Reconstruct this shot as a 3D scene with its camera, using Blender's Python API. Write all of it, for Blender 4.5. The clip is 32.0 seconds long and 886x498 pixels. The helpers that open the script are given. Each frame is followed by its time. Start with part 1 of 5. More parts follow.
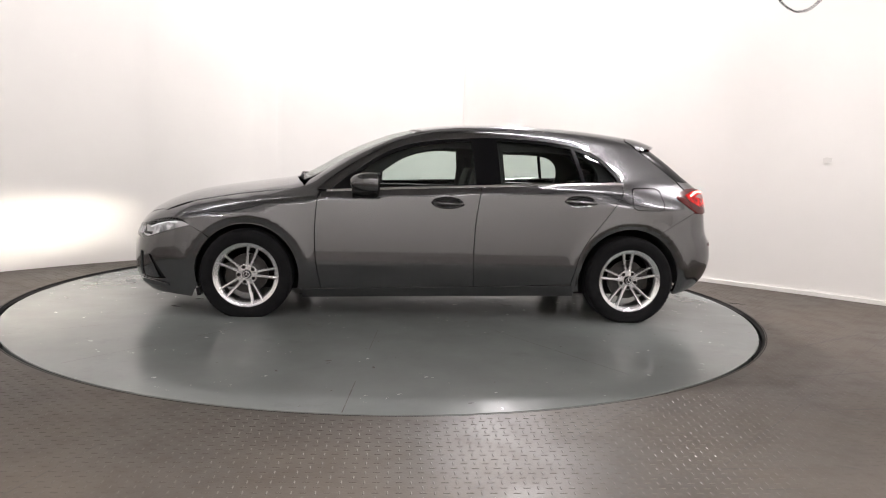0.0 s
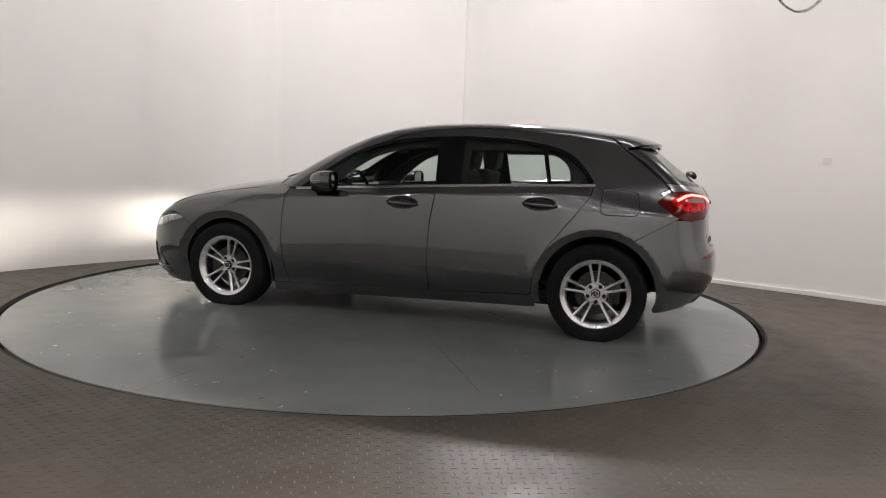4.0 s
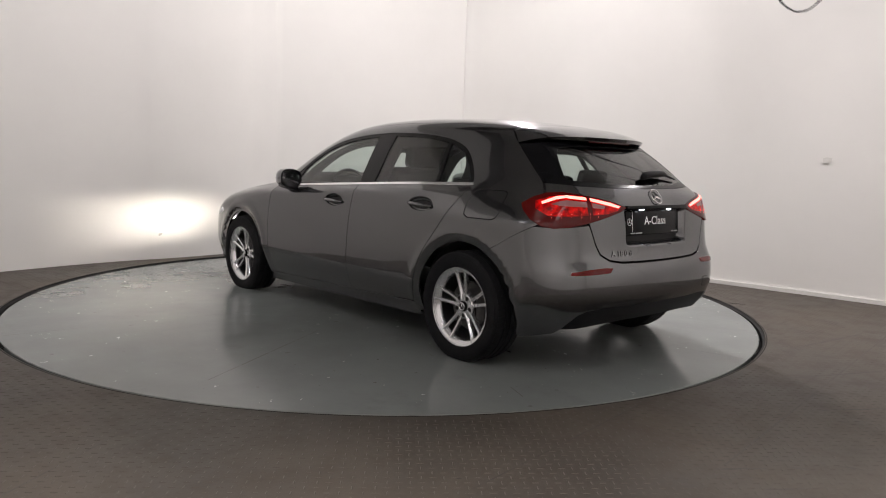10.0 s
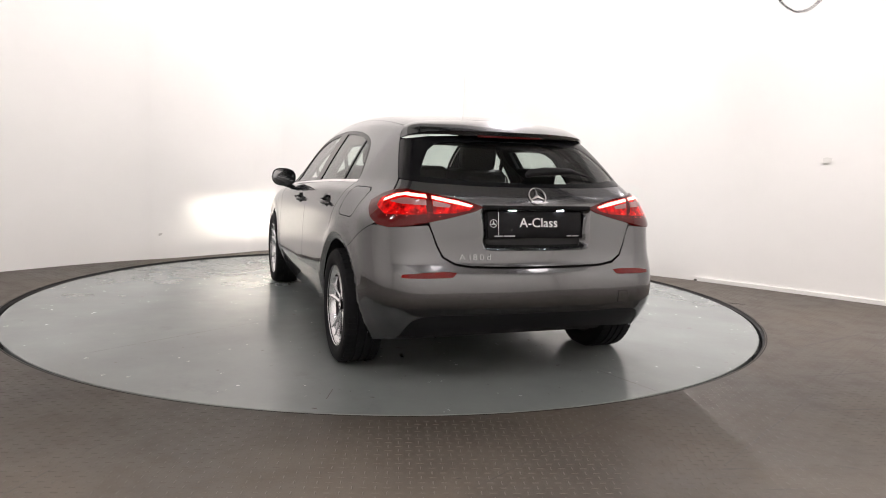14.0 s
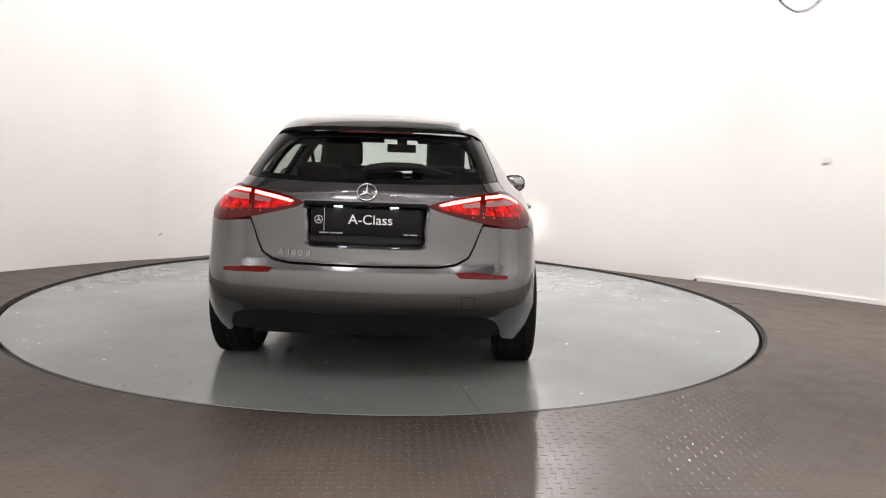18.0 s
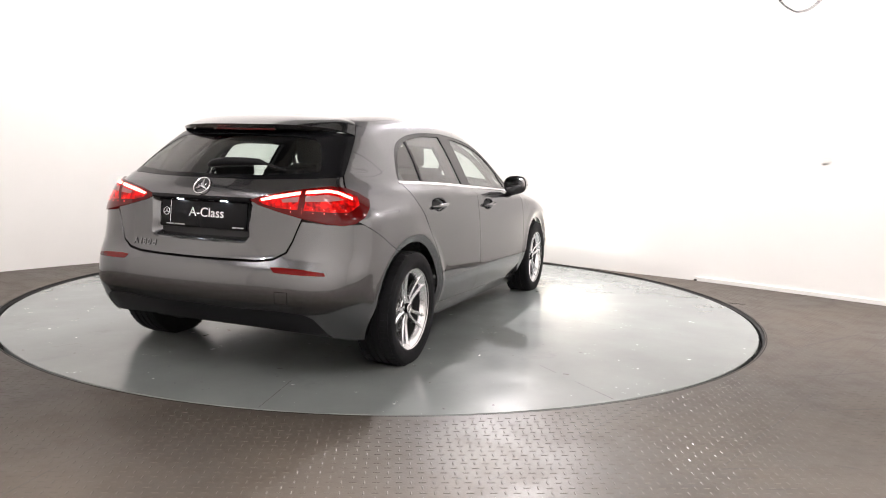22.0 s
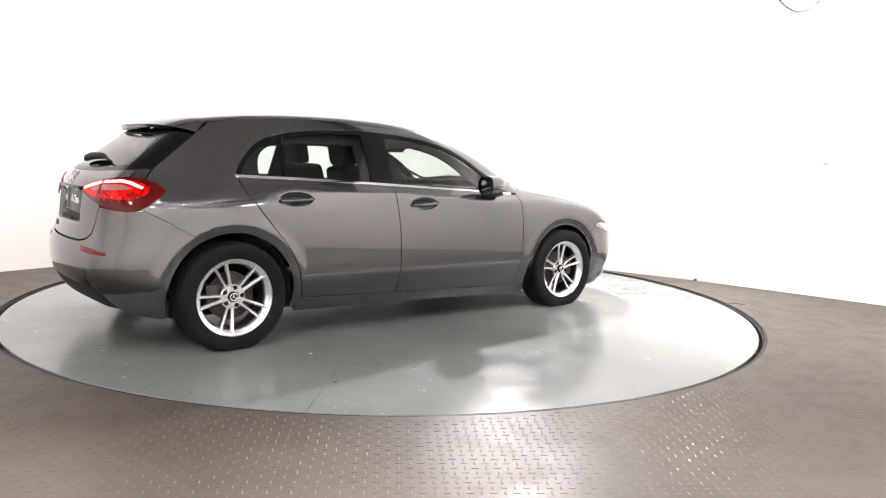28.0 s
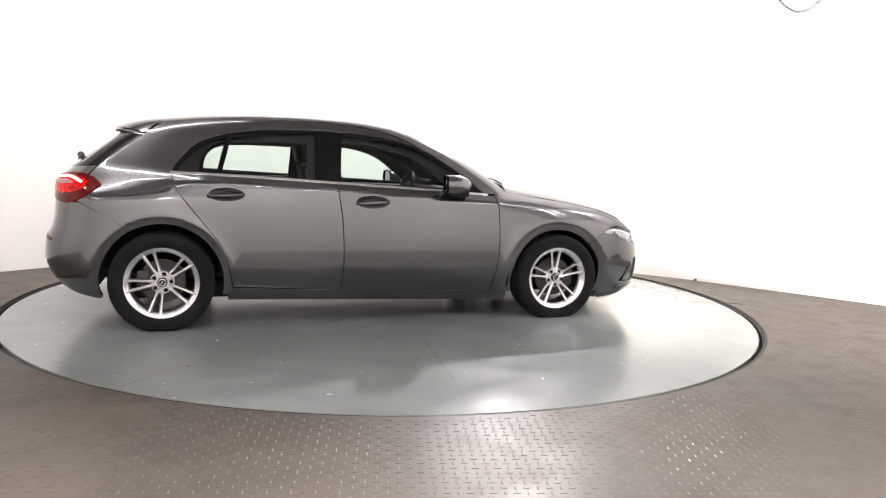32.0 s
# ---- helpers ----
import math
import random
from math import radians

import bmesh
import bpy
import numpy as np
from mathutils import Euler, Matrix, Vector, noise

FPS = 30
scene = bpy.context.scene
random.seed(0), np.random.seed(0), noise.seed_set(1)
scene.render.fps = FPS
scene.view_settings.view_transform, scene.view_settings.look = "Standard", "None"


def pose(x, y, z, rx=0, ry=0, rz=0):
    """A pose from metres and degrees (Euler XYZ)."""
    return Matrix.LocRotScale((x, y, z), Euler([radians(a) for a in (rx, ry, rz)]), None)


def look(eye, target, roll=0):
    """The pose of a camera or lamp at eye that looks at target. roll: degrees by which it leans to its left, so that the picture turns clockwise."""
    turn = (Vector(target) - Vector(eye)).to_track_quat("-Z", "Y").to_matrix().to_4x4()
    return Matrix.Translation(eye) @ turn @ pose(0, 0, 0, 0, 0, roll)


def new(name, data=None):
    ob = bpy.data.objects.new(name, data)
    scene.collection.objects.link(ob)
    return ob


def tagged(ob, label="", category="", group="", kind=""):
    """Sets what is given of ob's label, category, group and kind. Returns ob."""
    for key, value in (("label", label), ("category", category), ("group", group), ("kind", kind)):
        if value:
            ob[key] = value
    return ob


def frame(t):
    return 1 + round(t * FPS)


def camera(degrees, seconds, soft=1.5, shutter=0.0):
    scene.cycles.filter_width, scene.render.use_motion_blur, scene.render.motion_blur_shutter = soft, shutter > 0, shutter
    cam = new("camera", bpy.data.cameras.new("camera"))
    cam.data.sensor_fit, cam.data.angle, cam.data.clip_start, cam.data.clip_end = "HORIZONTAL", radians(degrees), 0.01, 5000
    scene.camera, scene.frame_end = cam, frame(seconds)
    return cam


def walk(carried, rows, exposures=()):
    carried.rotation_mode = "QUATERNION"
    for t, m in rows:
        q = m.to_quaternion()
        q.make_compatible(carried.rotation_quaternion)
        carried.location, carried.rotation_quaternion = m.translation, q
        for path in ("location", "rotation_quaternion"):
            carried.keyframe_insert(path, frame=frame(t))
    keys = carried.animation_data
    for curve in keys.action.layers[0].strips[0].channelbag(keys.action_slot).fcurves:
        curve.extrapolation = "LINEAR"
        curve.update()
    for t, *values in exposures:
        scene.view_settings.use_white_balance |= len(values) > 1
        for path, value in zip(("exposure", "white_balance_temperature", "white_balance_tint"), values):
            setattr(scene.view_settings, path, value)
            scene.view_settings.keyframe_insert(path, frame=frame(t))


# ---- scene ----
# camera: it stands still, one lens
CAM_POSE = pose(0.0, -5.8719, 1.1215, 83.1057, -1.8796, -3.7387)
EXPO = [(0.0, -0.1), (1.5, -0.45), (3.0, -0.75), (6.0, -0.52), (9.0, -0.76), (11.0, -0.45), (13.0, -0.05), (17.0, 0.05), (19.0, 0.05), (21.0, 0.25), (23.0, 0.55), (28.0, 0.78), (32.0, 0.6)]
cam = camera(63.04, 32.0, soft=1.0)
walk(cam, [(0.0, CAM_POSE), (32.0, CAM_POSE)], exposures=EXPO)

# world: a closed room, almost no light from outside
world = bpy.data.worlds.new("world")
world.use_nodes = True
world.node_tree.nodes["Background"].inputs[0].default_value = (0.5, 0.5, 0.5, 1)
world.node_tree.nodes["Background"].inputs[1].default_value = 0.02
scene.world = world

WARM = (1.0, 0.94, 0.95)


def spot(name, eye, target, watts, size, blend=0.4, radius=0.05, colour=WARM):
    data = bpy.data.lights.new(name, "SPOT")
    data.energy, data.spot_size, data.spot_blend, data.shadow_soft_size, data.color = watts, radians(size), blend, radius, colour
    ob = new(name, data)
    ob.matrix_world = look(eye, target)
    return ob


def added_wall_washer(name, eye, target, watts, length, colour=WARM):
    data = bpy.data.lights.new(name, "AREA")
    data.shape, data.size, data.size_y, data.energy, data.color = "RECTANGLE", length, 0.12, watts, colour
    ob = new(name, data)
    d = Vector(target) - Vector(eye)
    across = Vector((-d.y, d.x, 0)).normalized()
    z = -d.normalized()
    m = Matrix((across, z.cross(across), z)).transposed().to_4x4()
    ob.matrix_world = Matrix.Translation(eye) @ m
    return ob


# lamps: (place of the lamp, what it points at, watts, cone)
CEIL = 4.6
SPOTS = [((1.42, 2.28, 3.17), (0.6, -0.9, 0.2), 900, 106),
         ((3.45, -0.3, 3.1), (1.2, -1.2, 0.3), 60, 150),
         ((-3.3, -4.3, 3.3), (-1.2, -1.6, 0.3), 58, 130),
         ((-1.15, -4.9, 3.3), (-0.6, -1.6, 0.3), 30, 130),
         ((1.0, -4.9, 3.3), (0.5, -1.6, 0.3), 17, 130),
         ((3.3, -4.3, 3.3), (1.2, -1.6, 0.3), 26, 130)]
for eye, target, watts, size in SPOTS:
    spot("spot_lamp", eye, target, watts, size, 0.9, 0.05 if watts > 50 else 0.25)
# long unseen lamps, added to wash the walls: (place, what it points at, watts, length)
ADDED_WASHERS = [((-2.35, -1.25, 4.44), (-4.0, 0.2, 1.2), 82, 3.6),
           ((0.0, 1.0, 4.44), (-0.4, 3.1, 1.4), 100, 2.2),
           ((1.7, -0.5, 4.44), (3.2, 1.05, 1.5), 108, 3.6),
           ((0.2, -4.0, 4.44), (0.2, -7.2, 0.9), 360, 8.0),
           ((-4.1, -4.2, 4.44), (-6.2, -4.2, 1.4), 45, 3.5),
           ((3.9, -4.2, 4.44), (6.6, -4.2, 1.0), 165, 3.5),
           ((4.1, -2.7, 4.44), (5.5, -1.2, 1.4), 80, 2.6)]
for eye, target, watts, length in ADDED_WASHERS:
    added_wall_washer("added_wall_washer", eye, target, watts, length)


# ---- materials ----
def mat(name, base, rough=0.5, metal=0.0, var=0.0, scale=8.0, bump=0.0, bump_scale=60.0, coat=0.0, spec=0.5, rvar=0.0, tint=None):
    m = bpy.data.materials.new(name)
    m.use_nodes = True
    nt = m.node_tree
    b = nt.nodes["Principled BSDF"]
    b.inputs["Base Color"].default_value = (*base, 1)
    b.inputs["Roughness"].default_value = rough
    b.inputs["Metallic"].default_value = metal
    b.inputs["Coat Weight"].default_value = coat
    b.inputs["Coat Roughness"].default_value = 0.03
    b.inputs["Specular IOR Level"].default_value = spec
    if var or bump or rvar:
        tc = nt.nodes.new("ShaderNodeTexCoord")
    if var or rvar:
        n = nt.nodes.new("ShaderNodeTexNoise")
        n.inputs["Scale"].default_value = scale
        n.inputs["Detail"].default_value = 6
        n.inputs["Roughness"].default_value = 0.62
        nt.links.new(tc.outputs["Object"], n.inputs["Vector"])
    if var:
        r = nt.nodes.new("ShaderNodeMapRange")
        r.inputs[1].default_value, r.inputs[2].default_value = 0.3, 0.7
        nt.links.new(n.outputs["Fac"], r.inputs[0])
        mx = nt.nodes.new("ShaderNodeMix")
        mx.data_type = "RGBA"
        mx.inputs[6].default_value = (*[c * (1 - var) for c in base], 1)
        mx.inputs[7].default_value = (*(tint or [min(1, c * (1 + var)) for c in base]), 1)
        nt.links.new(r.outputs[0], mx.inputs[0])
        nt.links.new(mx.outputs[2], b.inputs["Base Color"])
    if rvar:
        r2 = nt.nodes.new("ShaderNodeMapRange")
        r2.inputs[1].default_value, r2.inputs[2].default_value = 0.3, 0.7
        r2.inputs[3].default_value, r2.inputs[4].default_value = max(0.02, rough - rvar), rough + rvar
        nt.links.new(n.outputs["Fac"], r2.inputs[0])
        nt.links.new(r2.outputs[0], b.inputs["Roughness"])
    if bump:
        n2 = nt.nodes.new("ShaderNodeTexNoise")
        n2.inputs["Scale"].default_value = bump_scale
        n2.inputs["Detail"].default_value = 4
        bp = nt.nodes.new("ShaderNodeBump")
        bp.inputs["Strength"].default_value = bump
        bp.inputs["Distance"].default_value = 0.004
        nt.links.new(tc.outputs["Object"], n2.inputs["Vector"])
        nt.links.new(n2.outputs["Fac"], bp.inputs["Height"])
        nt.links.new(bp.outputs["Normal"], b.inputs["Normal"])
    return m


def spread(m, scale, detail, lo, hi, a, z, rough=0.6):
    """noise between lo and hi, spread from a to z"""
    nt = m.node_tree
    tc = next(n for n in nt.nodes if n.type == "TEX_COORD")
    n, r = nt.nodes.new("ShaderNodeTexNoise"), nt.nodes.new("ShaderNodeMapRange")
    n.inputs["Scale"].default_value, n.inputs["Detail"].default_value, n.inputs["Roughness"].default_value = scale, detail, rough
    for k, q in zip((1, 2, 3, 4), (lo, hi, a, z)):
        r.inputs[k].default_value = q
    nt.links.new(tc.outputs["Object"], n.inputs["Vector"])
    nt.links.new(n.outputs["Fac"], r.inputs[0])
    return r.outputs[0]


def stained(m, stains, gloss):
    """lays stains over a material; gloss: two noises that add up to its roughness"""
    nt = m.node_tree
    b = nt.nodes["Principled BSDF"]
    colour = b.inputs["Base Color"].links[0].from_socket
    for noise_args, tint in stains:
        mx = nt.nodes.new("ShaderNodeMix")
        mx.data_type = "RGBA"
        mx.inputs[7].default_value = (*tint, 1)
        nt.links.new(spread(m, *noise_args), mx.inputs[0])
        nt.links.new(colour, mx.inputs[6])
        colour = mx.outputs[2]
    nt.links.new(colour, b.inputs["Base Color"])
    add = nt.nodes.new("ShaderNodeMath")
    for k in (0, 1):
        nt.links.new(spread(m, *gloss[k]), add.inputs[k])
    nt.links.new(add.outputs[0], b.inputs["Roughness"])
    return m


def glow(name, colour, strength):
    m = bpy.data.materials.new(name)
    m.use_nodes = True
    b = m.node_tree.nodes["Principled BSDF"]
    b.inputs["Base Color"].default_value = (*colour, 1)
    b.inputs["Emission Color"].default_value = (*colour, 1)
    b.inputs["Emission Strength"].default_value = strength
    return m


def glass(name, tint):
    m = bpy.data.materials.new(name)
    m.use_nodes = True
    nt = m.node_tree
    out = nt.nodes["Material Output"]
    nt.nodes.remove(nt.nodes["Principled BSDF"])
    tr, gl, lw, pw, mu, mx = (nt.nodes.new("ShaderNode" + k) for k in ("BsdfTransparent", "BsdfGlossy", "LayerWeight", "Math", "Math", "MixShader"))
    tr.inputs[0].default_value = (*tint, 1)
    gl.inputs["Roughness"].default_value = 0.02
    lw.inputs[0].default_value = 0.5
    pw.operation, pw.inputs[1].default_value = "POWER", 3.6
    mu.operation, mu.inputs[1].default_value, mu.inputs[2].default_value = "MULTIPLY_ADD", 0.75, 0.045
    nt.links.new(lw.outputs["Facing"], pw.inputs[0])
    nt.links.new(pw.outputs[0], mu.inputs[0])
    nt.links.new(mu.outputs[0], mx.inputs[0])
    nt.links.new(tr.outputs[0], mx.inputs[1])
    nt.links.new(gl.outputs[0], mx.inputs[2])
    nt.links.new(mx.outputs[0], out.inputs[0])
    return m


M_WALL = mat("white_wall_paint", (0.80, 0.785, 0.755), 0.6, var=0.025, scale=0.9, bump=0.05, bump_scale=35)
M_CEIL = mat("grey_ceiling", (0.42, 0.42, 0.41), 0.8, var=0.15, scale=2)
M_SKIRT = mat("white_skirting", (0.78, 0.77, 0.74), 0.45, var=0.05, scale=6)
M_STEEL = stained(mat("worn_tread_plate", (0.068, 0.059, 0.050), 0.50, 0.0, var=0.30, scale=0.9, bump=0.12, bump_scale=90, rvar=0.08, spec=0.22, tint=(0.100, 0.083, 0.065)),
                  (((0.55, 8, 0.50, 0.72, 0.0, 0.3, 0.7), (0.045, 0.039, 0.034)), ((3.4, 7, 0.60, 0.74, 0.0, 0.55, 0.72), (0.038, 0.031, 0.026)), ((1.1, 9, 0.60, 0.75, 0.0, 0.45, 0.75), (0.145, 0.128, 0.108))),
                  ((0.9, 5, 0.3, 0.7, 0.38, 0.55), (6, 6, 0.45, 0.7, 0.0, 0.12)))
M_LUG = mat("worn_tread_lug", (0.080, 0.069, 0.058), 0.46, 0.05, var=0.2, scale=3, rvar=0.1, spec=0.3)
M_DISC = stained(mat("grey_green_floor_paint", (0.190, 0.206, 0.199), 0.2, var=0.09, scale=1.6, bump=0.05, bump_scale=14),
                 (((2.1, 8, 0.58, 0.80, 0.0, 0.40, 0.72), (0.085, 0.088, 0.082)), ((9, 6, 0.68, 0.74, 0.0, 0.6, 0.75), (0.060, 0.058, 0.050))),
                 ((3.1, 6, 0.35, 0.68, 0.15, 0.25), (17, 5, 0.58, 0.75, 0.0, 0.10)))
M_RING = mat("black_rubber_ring", (0.010, 0.0095, 0.009), 0.65, spec=0.15)
M_GRIME = mat("dark_grime", (0.05, 0.047, 0.042), 0.8)
M_FLECK = mat("pale_fleck", (0.75, 0.75, 0.72), 0.6)
M_PAINT = mat("grey_metallic_paint", (0.104, 0.104, 0.108), 0.235, 0.93, coat=1.0, var=0.04, scale=700)
M_PAINT.node_tree.nodes["Principled BSDF"].inputs["Specular Tint"].default_value = (0.32, 0.32, 0.33, 1)
M_PAINT.node_tree.nodes["Principled BSDF"].inputs["Coat IOR"].default_value = 1.62
M_BLACK = mat("gloss_black_trim", (0.005, 0.005, 0.006), 0.22, spec=0.15)
M_PLASTIC = mat("grained_black_plastic", (0.007, 0.007, 0.008), 0.55, bump=0.1, bump_scale=300, spec=0.2)
M_UNDER = mat("dark_underside", (0.012, 0.012, 0.012), 0.8, var=0.3, scale=9)
M_TYRE = mat("black_tyre_rubber", (0.009, 0.009, 0.010), 0.75, var=0.25, scale=14, bump=0.08, bump_scale=120, spec=0.15)
M_ALLOY = mat("silver_alloy", (0.72, 0.72, 0.73), 0.26, 0.90, coat=0.4)
# wheel barrel: shade behind the spokes is put into this darker alloy colour
M_SHADED_ALLOY = mat("shaded_alloy", (0.035, 0.035, 0.036), 0.5, 0.5)
M_DISCBRAKE = mat("brake_steel", (0.05, 0.048, 0.046), 0.4, 0.7, var=0.25, scale=30)
M_CHROME = mat("chrome", (0.82, 0.82, 0.83), 0.10, 1.0)
M_CLOTH = mat("black_seat_cloth", (0.011, 0.011, 0.012), 0.85, bump=0.2, bump_scale=250)
M_TRIM = mat("dark_cabin_trim", (0.014, 0.014, 0.015), 0.7, spec=0.3)
M_LINER = mat("dark_headliner", (0.018, 0.018, 0.018), 0.9)
M_GLASS = glass("tinted_glass", (0.78, 0.85, 0.82))
M_REARGLASS = glass("rear_glass", (0.72, 0.78, 0.75))
M_CLEAR = glass("clear_lens", (0.85, 0.85, 0.86))
M_BOWL = mat("lamp_bowl_silver", (0.78, 0.78, 0.79), 0.30, 0.6)
M_PRINT = mat("grey_print", (0.34, 0.34, 0.34), 0.5)
M_REDLENS = mat("red_lens", (0.16, 0.002, 0.002), 0.06, spec=0.2, var=0.6, scale=70)
M_REDLENS.node_tree.nodes["Principled BSDF"].inputs["Emission Color"].default_value = (1.0, 0.004, 0.003, 1)
M_BRAKELENS = mat("dark_brake_lens", (0.045, 0.002, 0.002), 0.12, spec=0.3)
_nt = M_REDLENS.node_tree
_nt.links.new(spread(M_REDLENS, 34, 2, 0.38, 0.66, 0.06, 0.75, 0.5), _nt.nodes["Principled BSDF"].inputs["Emission Strength"])
M_REFLECTOR = mat("red_reflector", (0.13, 0.003, 0.003), 0.08, spec=0.25, var=0.2, scale=150)
M_REDDARK = mat("dark_red_lens", (0.045, 0.001, 0.001), 0.12, spec=0.3)
M_REDDARK.node_tree.nodes["Principled BSDF"].inputs["Emission Color"].default_value = (1.0, 0.01, 0.008, 1)
M_REDDARK.node_tree.nodes["Principled BSDF"].inputs["Emission Strength"].default_value = 0.035
M_LED = glow("red_led_glow", (1.0, 0.10, 0.08), 2.5)
M_DARKCHROME = mat("dark_chrome", (0.30, 0.30, 0.31), 0.12, 1.0)
M_REDGLOW = glow("red_tail_glow", (1.0, 0.13, 0.11), 9.0)
M_WHITELENS = mat("white_reversing_lens", (0.34, 0.14, 0.14), 0.08, coat=0.5)
M_LAMPGLOW = glow("headlamp_glow", (1.0, 0.93, 0.82), 6200.0)
M_DAYLED = glow("daytime_led_glow", (0.95, 0.97, 1.0), 1.3)
M_PLATEGLOW = glow("plate_lamp_glow", (0.85, 0.92, 1.0), 30.0)
M_WHITE = mat("white_print", (0.8, 0.8, 0.8), 0.5)
M_LENSGLOW = glow("ceiling_lamp_glow", WARM, 650.0)


# ---- helpers for meshes ----
def mesh(name, verts, faces, material, smooth=False):
    me = bpy.data.meshes.new(name)
    me.from_pydata([tuple(v) for v in verts], [], [tuple(f) for f in faces])
    if material:
        me.materials.append(material)
    if smooth:
        me.shade_smooth()
    me.update()
    return me


def part(name, me, parent, label="", m=None):
    ob = new(name, me)
    ob.parent = parent
    if m is not None:
        ob.matrix_basis = m
    if label:
        ob["label"] = label
    return ob


def from_bm(name, bm, material, smooth=True, angle=35):
    me = bpy.data.meshes.new(name)
    bmesh.ops.recalc_face_normals(bm, faces=bm.faces)
    if smooth:
        for f in bm.faces:
            f.smooth = True
        for e in bm.edges:
            if len(e.link_faces) == 2 and e.calc_face_angle(0) > radians(angle):
                e.smooth = False
    bm.to_mesh(me)
    bm.free()
    me.materials.append(material)
    return me


def box_bm(bm, size, m, bevel=0.0, seg=2):
    r = bmesh.ops.create_cube(bm, size=1.0)
    bmesh.ops.scale(bm, vec=size, verts=r["verts"])
    if bevel:
        es = list({e for v in r["verts"] for e in v.link_edges})
        r2 = bmesh.ops.bevel(bm, geom=es, offset=bevel, segments=seg, affect="EDGES", profile=0.6)
        vs = list({v for f in r2["faces"] for v in f.verts} | {v for v in r["verts"] if v.is_valid})
    else:
        vs = r["verts"]
    bmesh.ops.transform(bm, matrix=m, verts=vs)


def box(name, size, m, material, bevel=0.0, seg=2):
    bm = bmesh.new()
    box_bm(bm, size, m, bevel, seg)
    return from_bm(name, bm, material)


def lathe(name, prof, material, n=48, smooth=True, axis="y", angle=35):
    """prof: (radius, along) pairs, turned about an axis."""
    verts, faces = [], []
    for r, h in prof:
        for i in range(n):
            a = 2 * math.pi * i / n
            c, s = r * math.cos(a), r * math.sin(a)
            verts.append((c, h, s) if axis == "y" else (c, s, h))
    for j in range(len(prof) - 1):
        for i in range(n):
            k = (i + 1) % n
            faces.append((j * n + i, j * n + k, (j + 1) * n + k, (j + 1) * n + i))
    me = mesh(name, verts, faces, material)
    bm = bmesh.new()
    bm.from_mesh(me)
    me2 = from_bm(name, bm, material, smooth, angle)
    return me2


def tube(name, pts, radius, material, n=8, closed=False):
    """a round rod along points; radius a number or a list"""
    pts = [Vector(q) for q in pts]
    verts, faces = [], []
    up = Vector((0.03, 0.02, 1))
    m = len(pts)
    for i, q in enumerate(pts):
        a = pts[(i - 1) % m] if closed or i else q
        b = pts[(i + 1) % m] if closed or i < m - 1 else q
        d = (b - a).normalized()
        s = d.cross(up).normalized()
        if s.length < 0.1:
            s = d.cross(Vector((1, 0, 0))).normalized()
        w = s.cross(d)
        r = radius[i] if isinstance(radius, (list, tuple)) else radius
        for k in range(n):
            an = 2 * math.pi * k / n
            verts.append(q + (s * math.cos(an) + w * math.sin(an)) * r)
    for i in range(m if closed else m - 1):
        j = (i + 1) % m
        for k in range(n):
            l = (k + 1) % n
            faces.append((i * n + k, i * n + l, j * n + l, j * n + k))
    if not closed:
        faces.append(tuple(range(n - 1, -1, -1)))
        faces.append(tuple((m - 1) * n + k for k in range(n)))
    return mesh(name, verts, faces, material, True)


# ---- the room ----
WALL = [(-6.2, -2.3), (-3.505, 0.763), (-3.353, 0.953), (-3.005, 1.345), (-2.64, 1.68), (-2.36, 1.88), (-1.775, 2.44), (-1.62, 2.62), (-1.42, 2.78),
        (-1.15, 2.88), (0.62, 3.36), (0.86, 3.34), (1.05, 3.20), (1.4, 2.74), (1.94, 2.085), (2.2, 1.86), (2.44, 1.64), (3.06, 1.165), (3.34, 0.905), (3.715, 0.55), (4.23, 0.03), (6.6, -2.32)]
BACK = [(6.6, -7.2), (-6.2, -7.2)]


def outward(pts, d, closed=False):
    out = []
    n = len(pts)
    for i in range(n):
        a = Vector(pts[(i - 1) % n] if closed or i else pts[i])
        b = Vector(pts[(i + 1) % n] if closed or i < n - 1 else pts[i])
        t = (b - a).normalized()
        out.append((pts[i][0] - t.y * d, pts[i][1] + t.x * d))
    return out


def wall_run(name, pts, h, thick, label, material=None, z0=0.0):
    o = outward(pts, thick)
    n = len(pts)
    v = [(x, y, z) for ring in (pts, o) for z in (z0, h) for x, y in ring]
    f = []
    for i in range(n - 1):
        f += [(i, i + 1, n + i + 1, n + i), (2 * n + i, 3 * n + i, 3 * n + i + 1, 2 * n + i + 1), (n + i, n + i + 1, 3 * n + i + 1, 3 * n + i), (i, 2 * n + i, 2 * n + i + 1, i + 1)]
    f += [(0, n, 3 * n, 2 * n), (n - 1, 3 * n - 1, 4 * n - 1, 2 * n - 1)]
    bm = bmesh.new()
    me = mesh(name, v, f, material)
    bm.from_mesh(me)
    return tagged(new(name, from_bm(name, bm, material or M_WALL, True, 60)), label, "wall", kind="structure")


def smooth_run(pts, k=4):
    """rounds a run of wall"""
    out = []
    for i in range(len(pts) - 1):
        p0, p1, p2, p3 = (Vector(pts[min(max(i + j, 0), len(pts) - 1)]) for j in (-1, 0, 1, 2))
        for s in range(k):
            t = s / k
            q = 0.5 * ((2 * p1) + (p2 - p0) * t + (2 * p0 - 5 * p1 + 4 * p2 - p3) * t * t + (3 * p1 - p0 - 3 * p2 + p3) * t ** 3)
            out.append((q.x, q.y))
    return out + [tuple(pts[-1])]


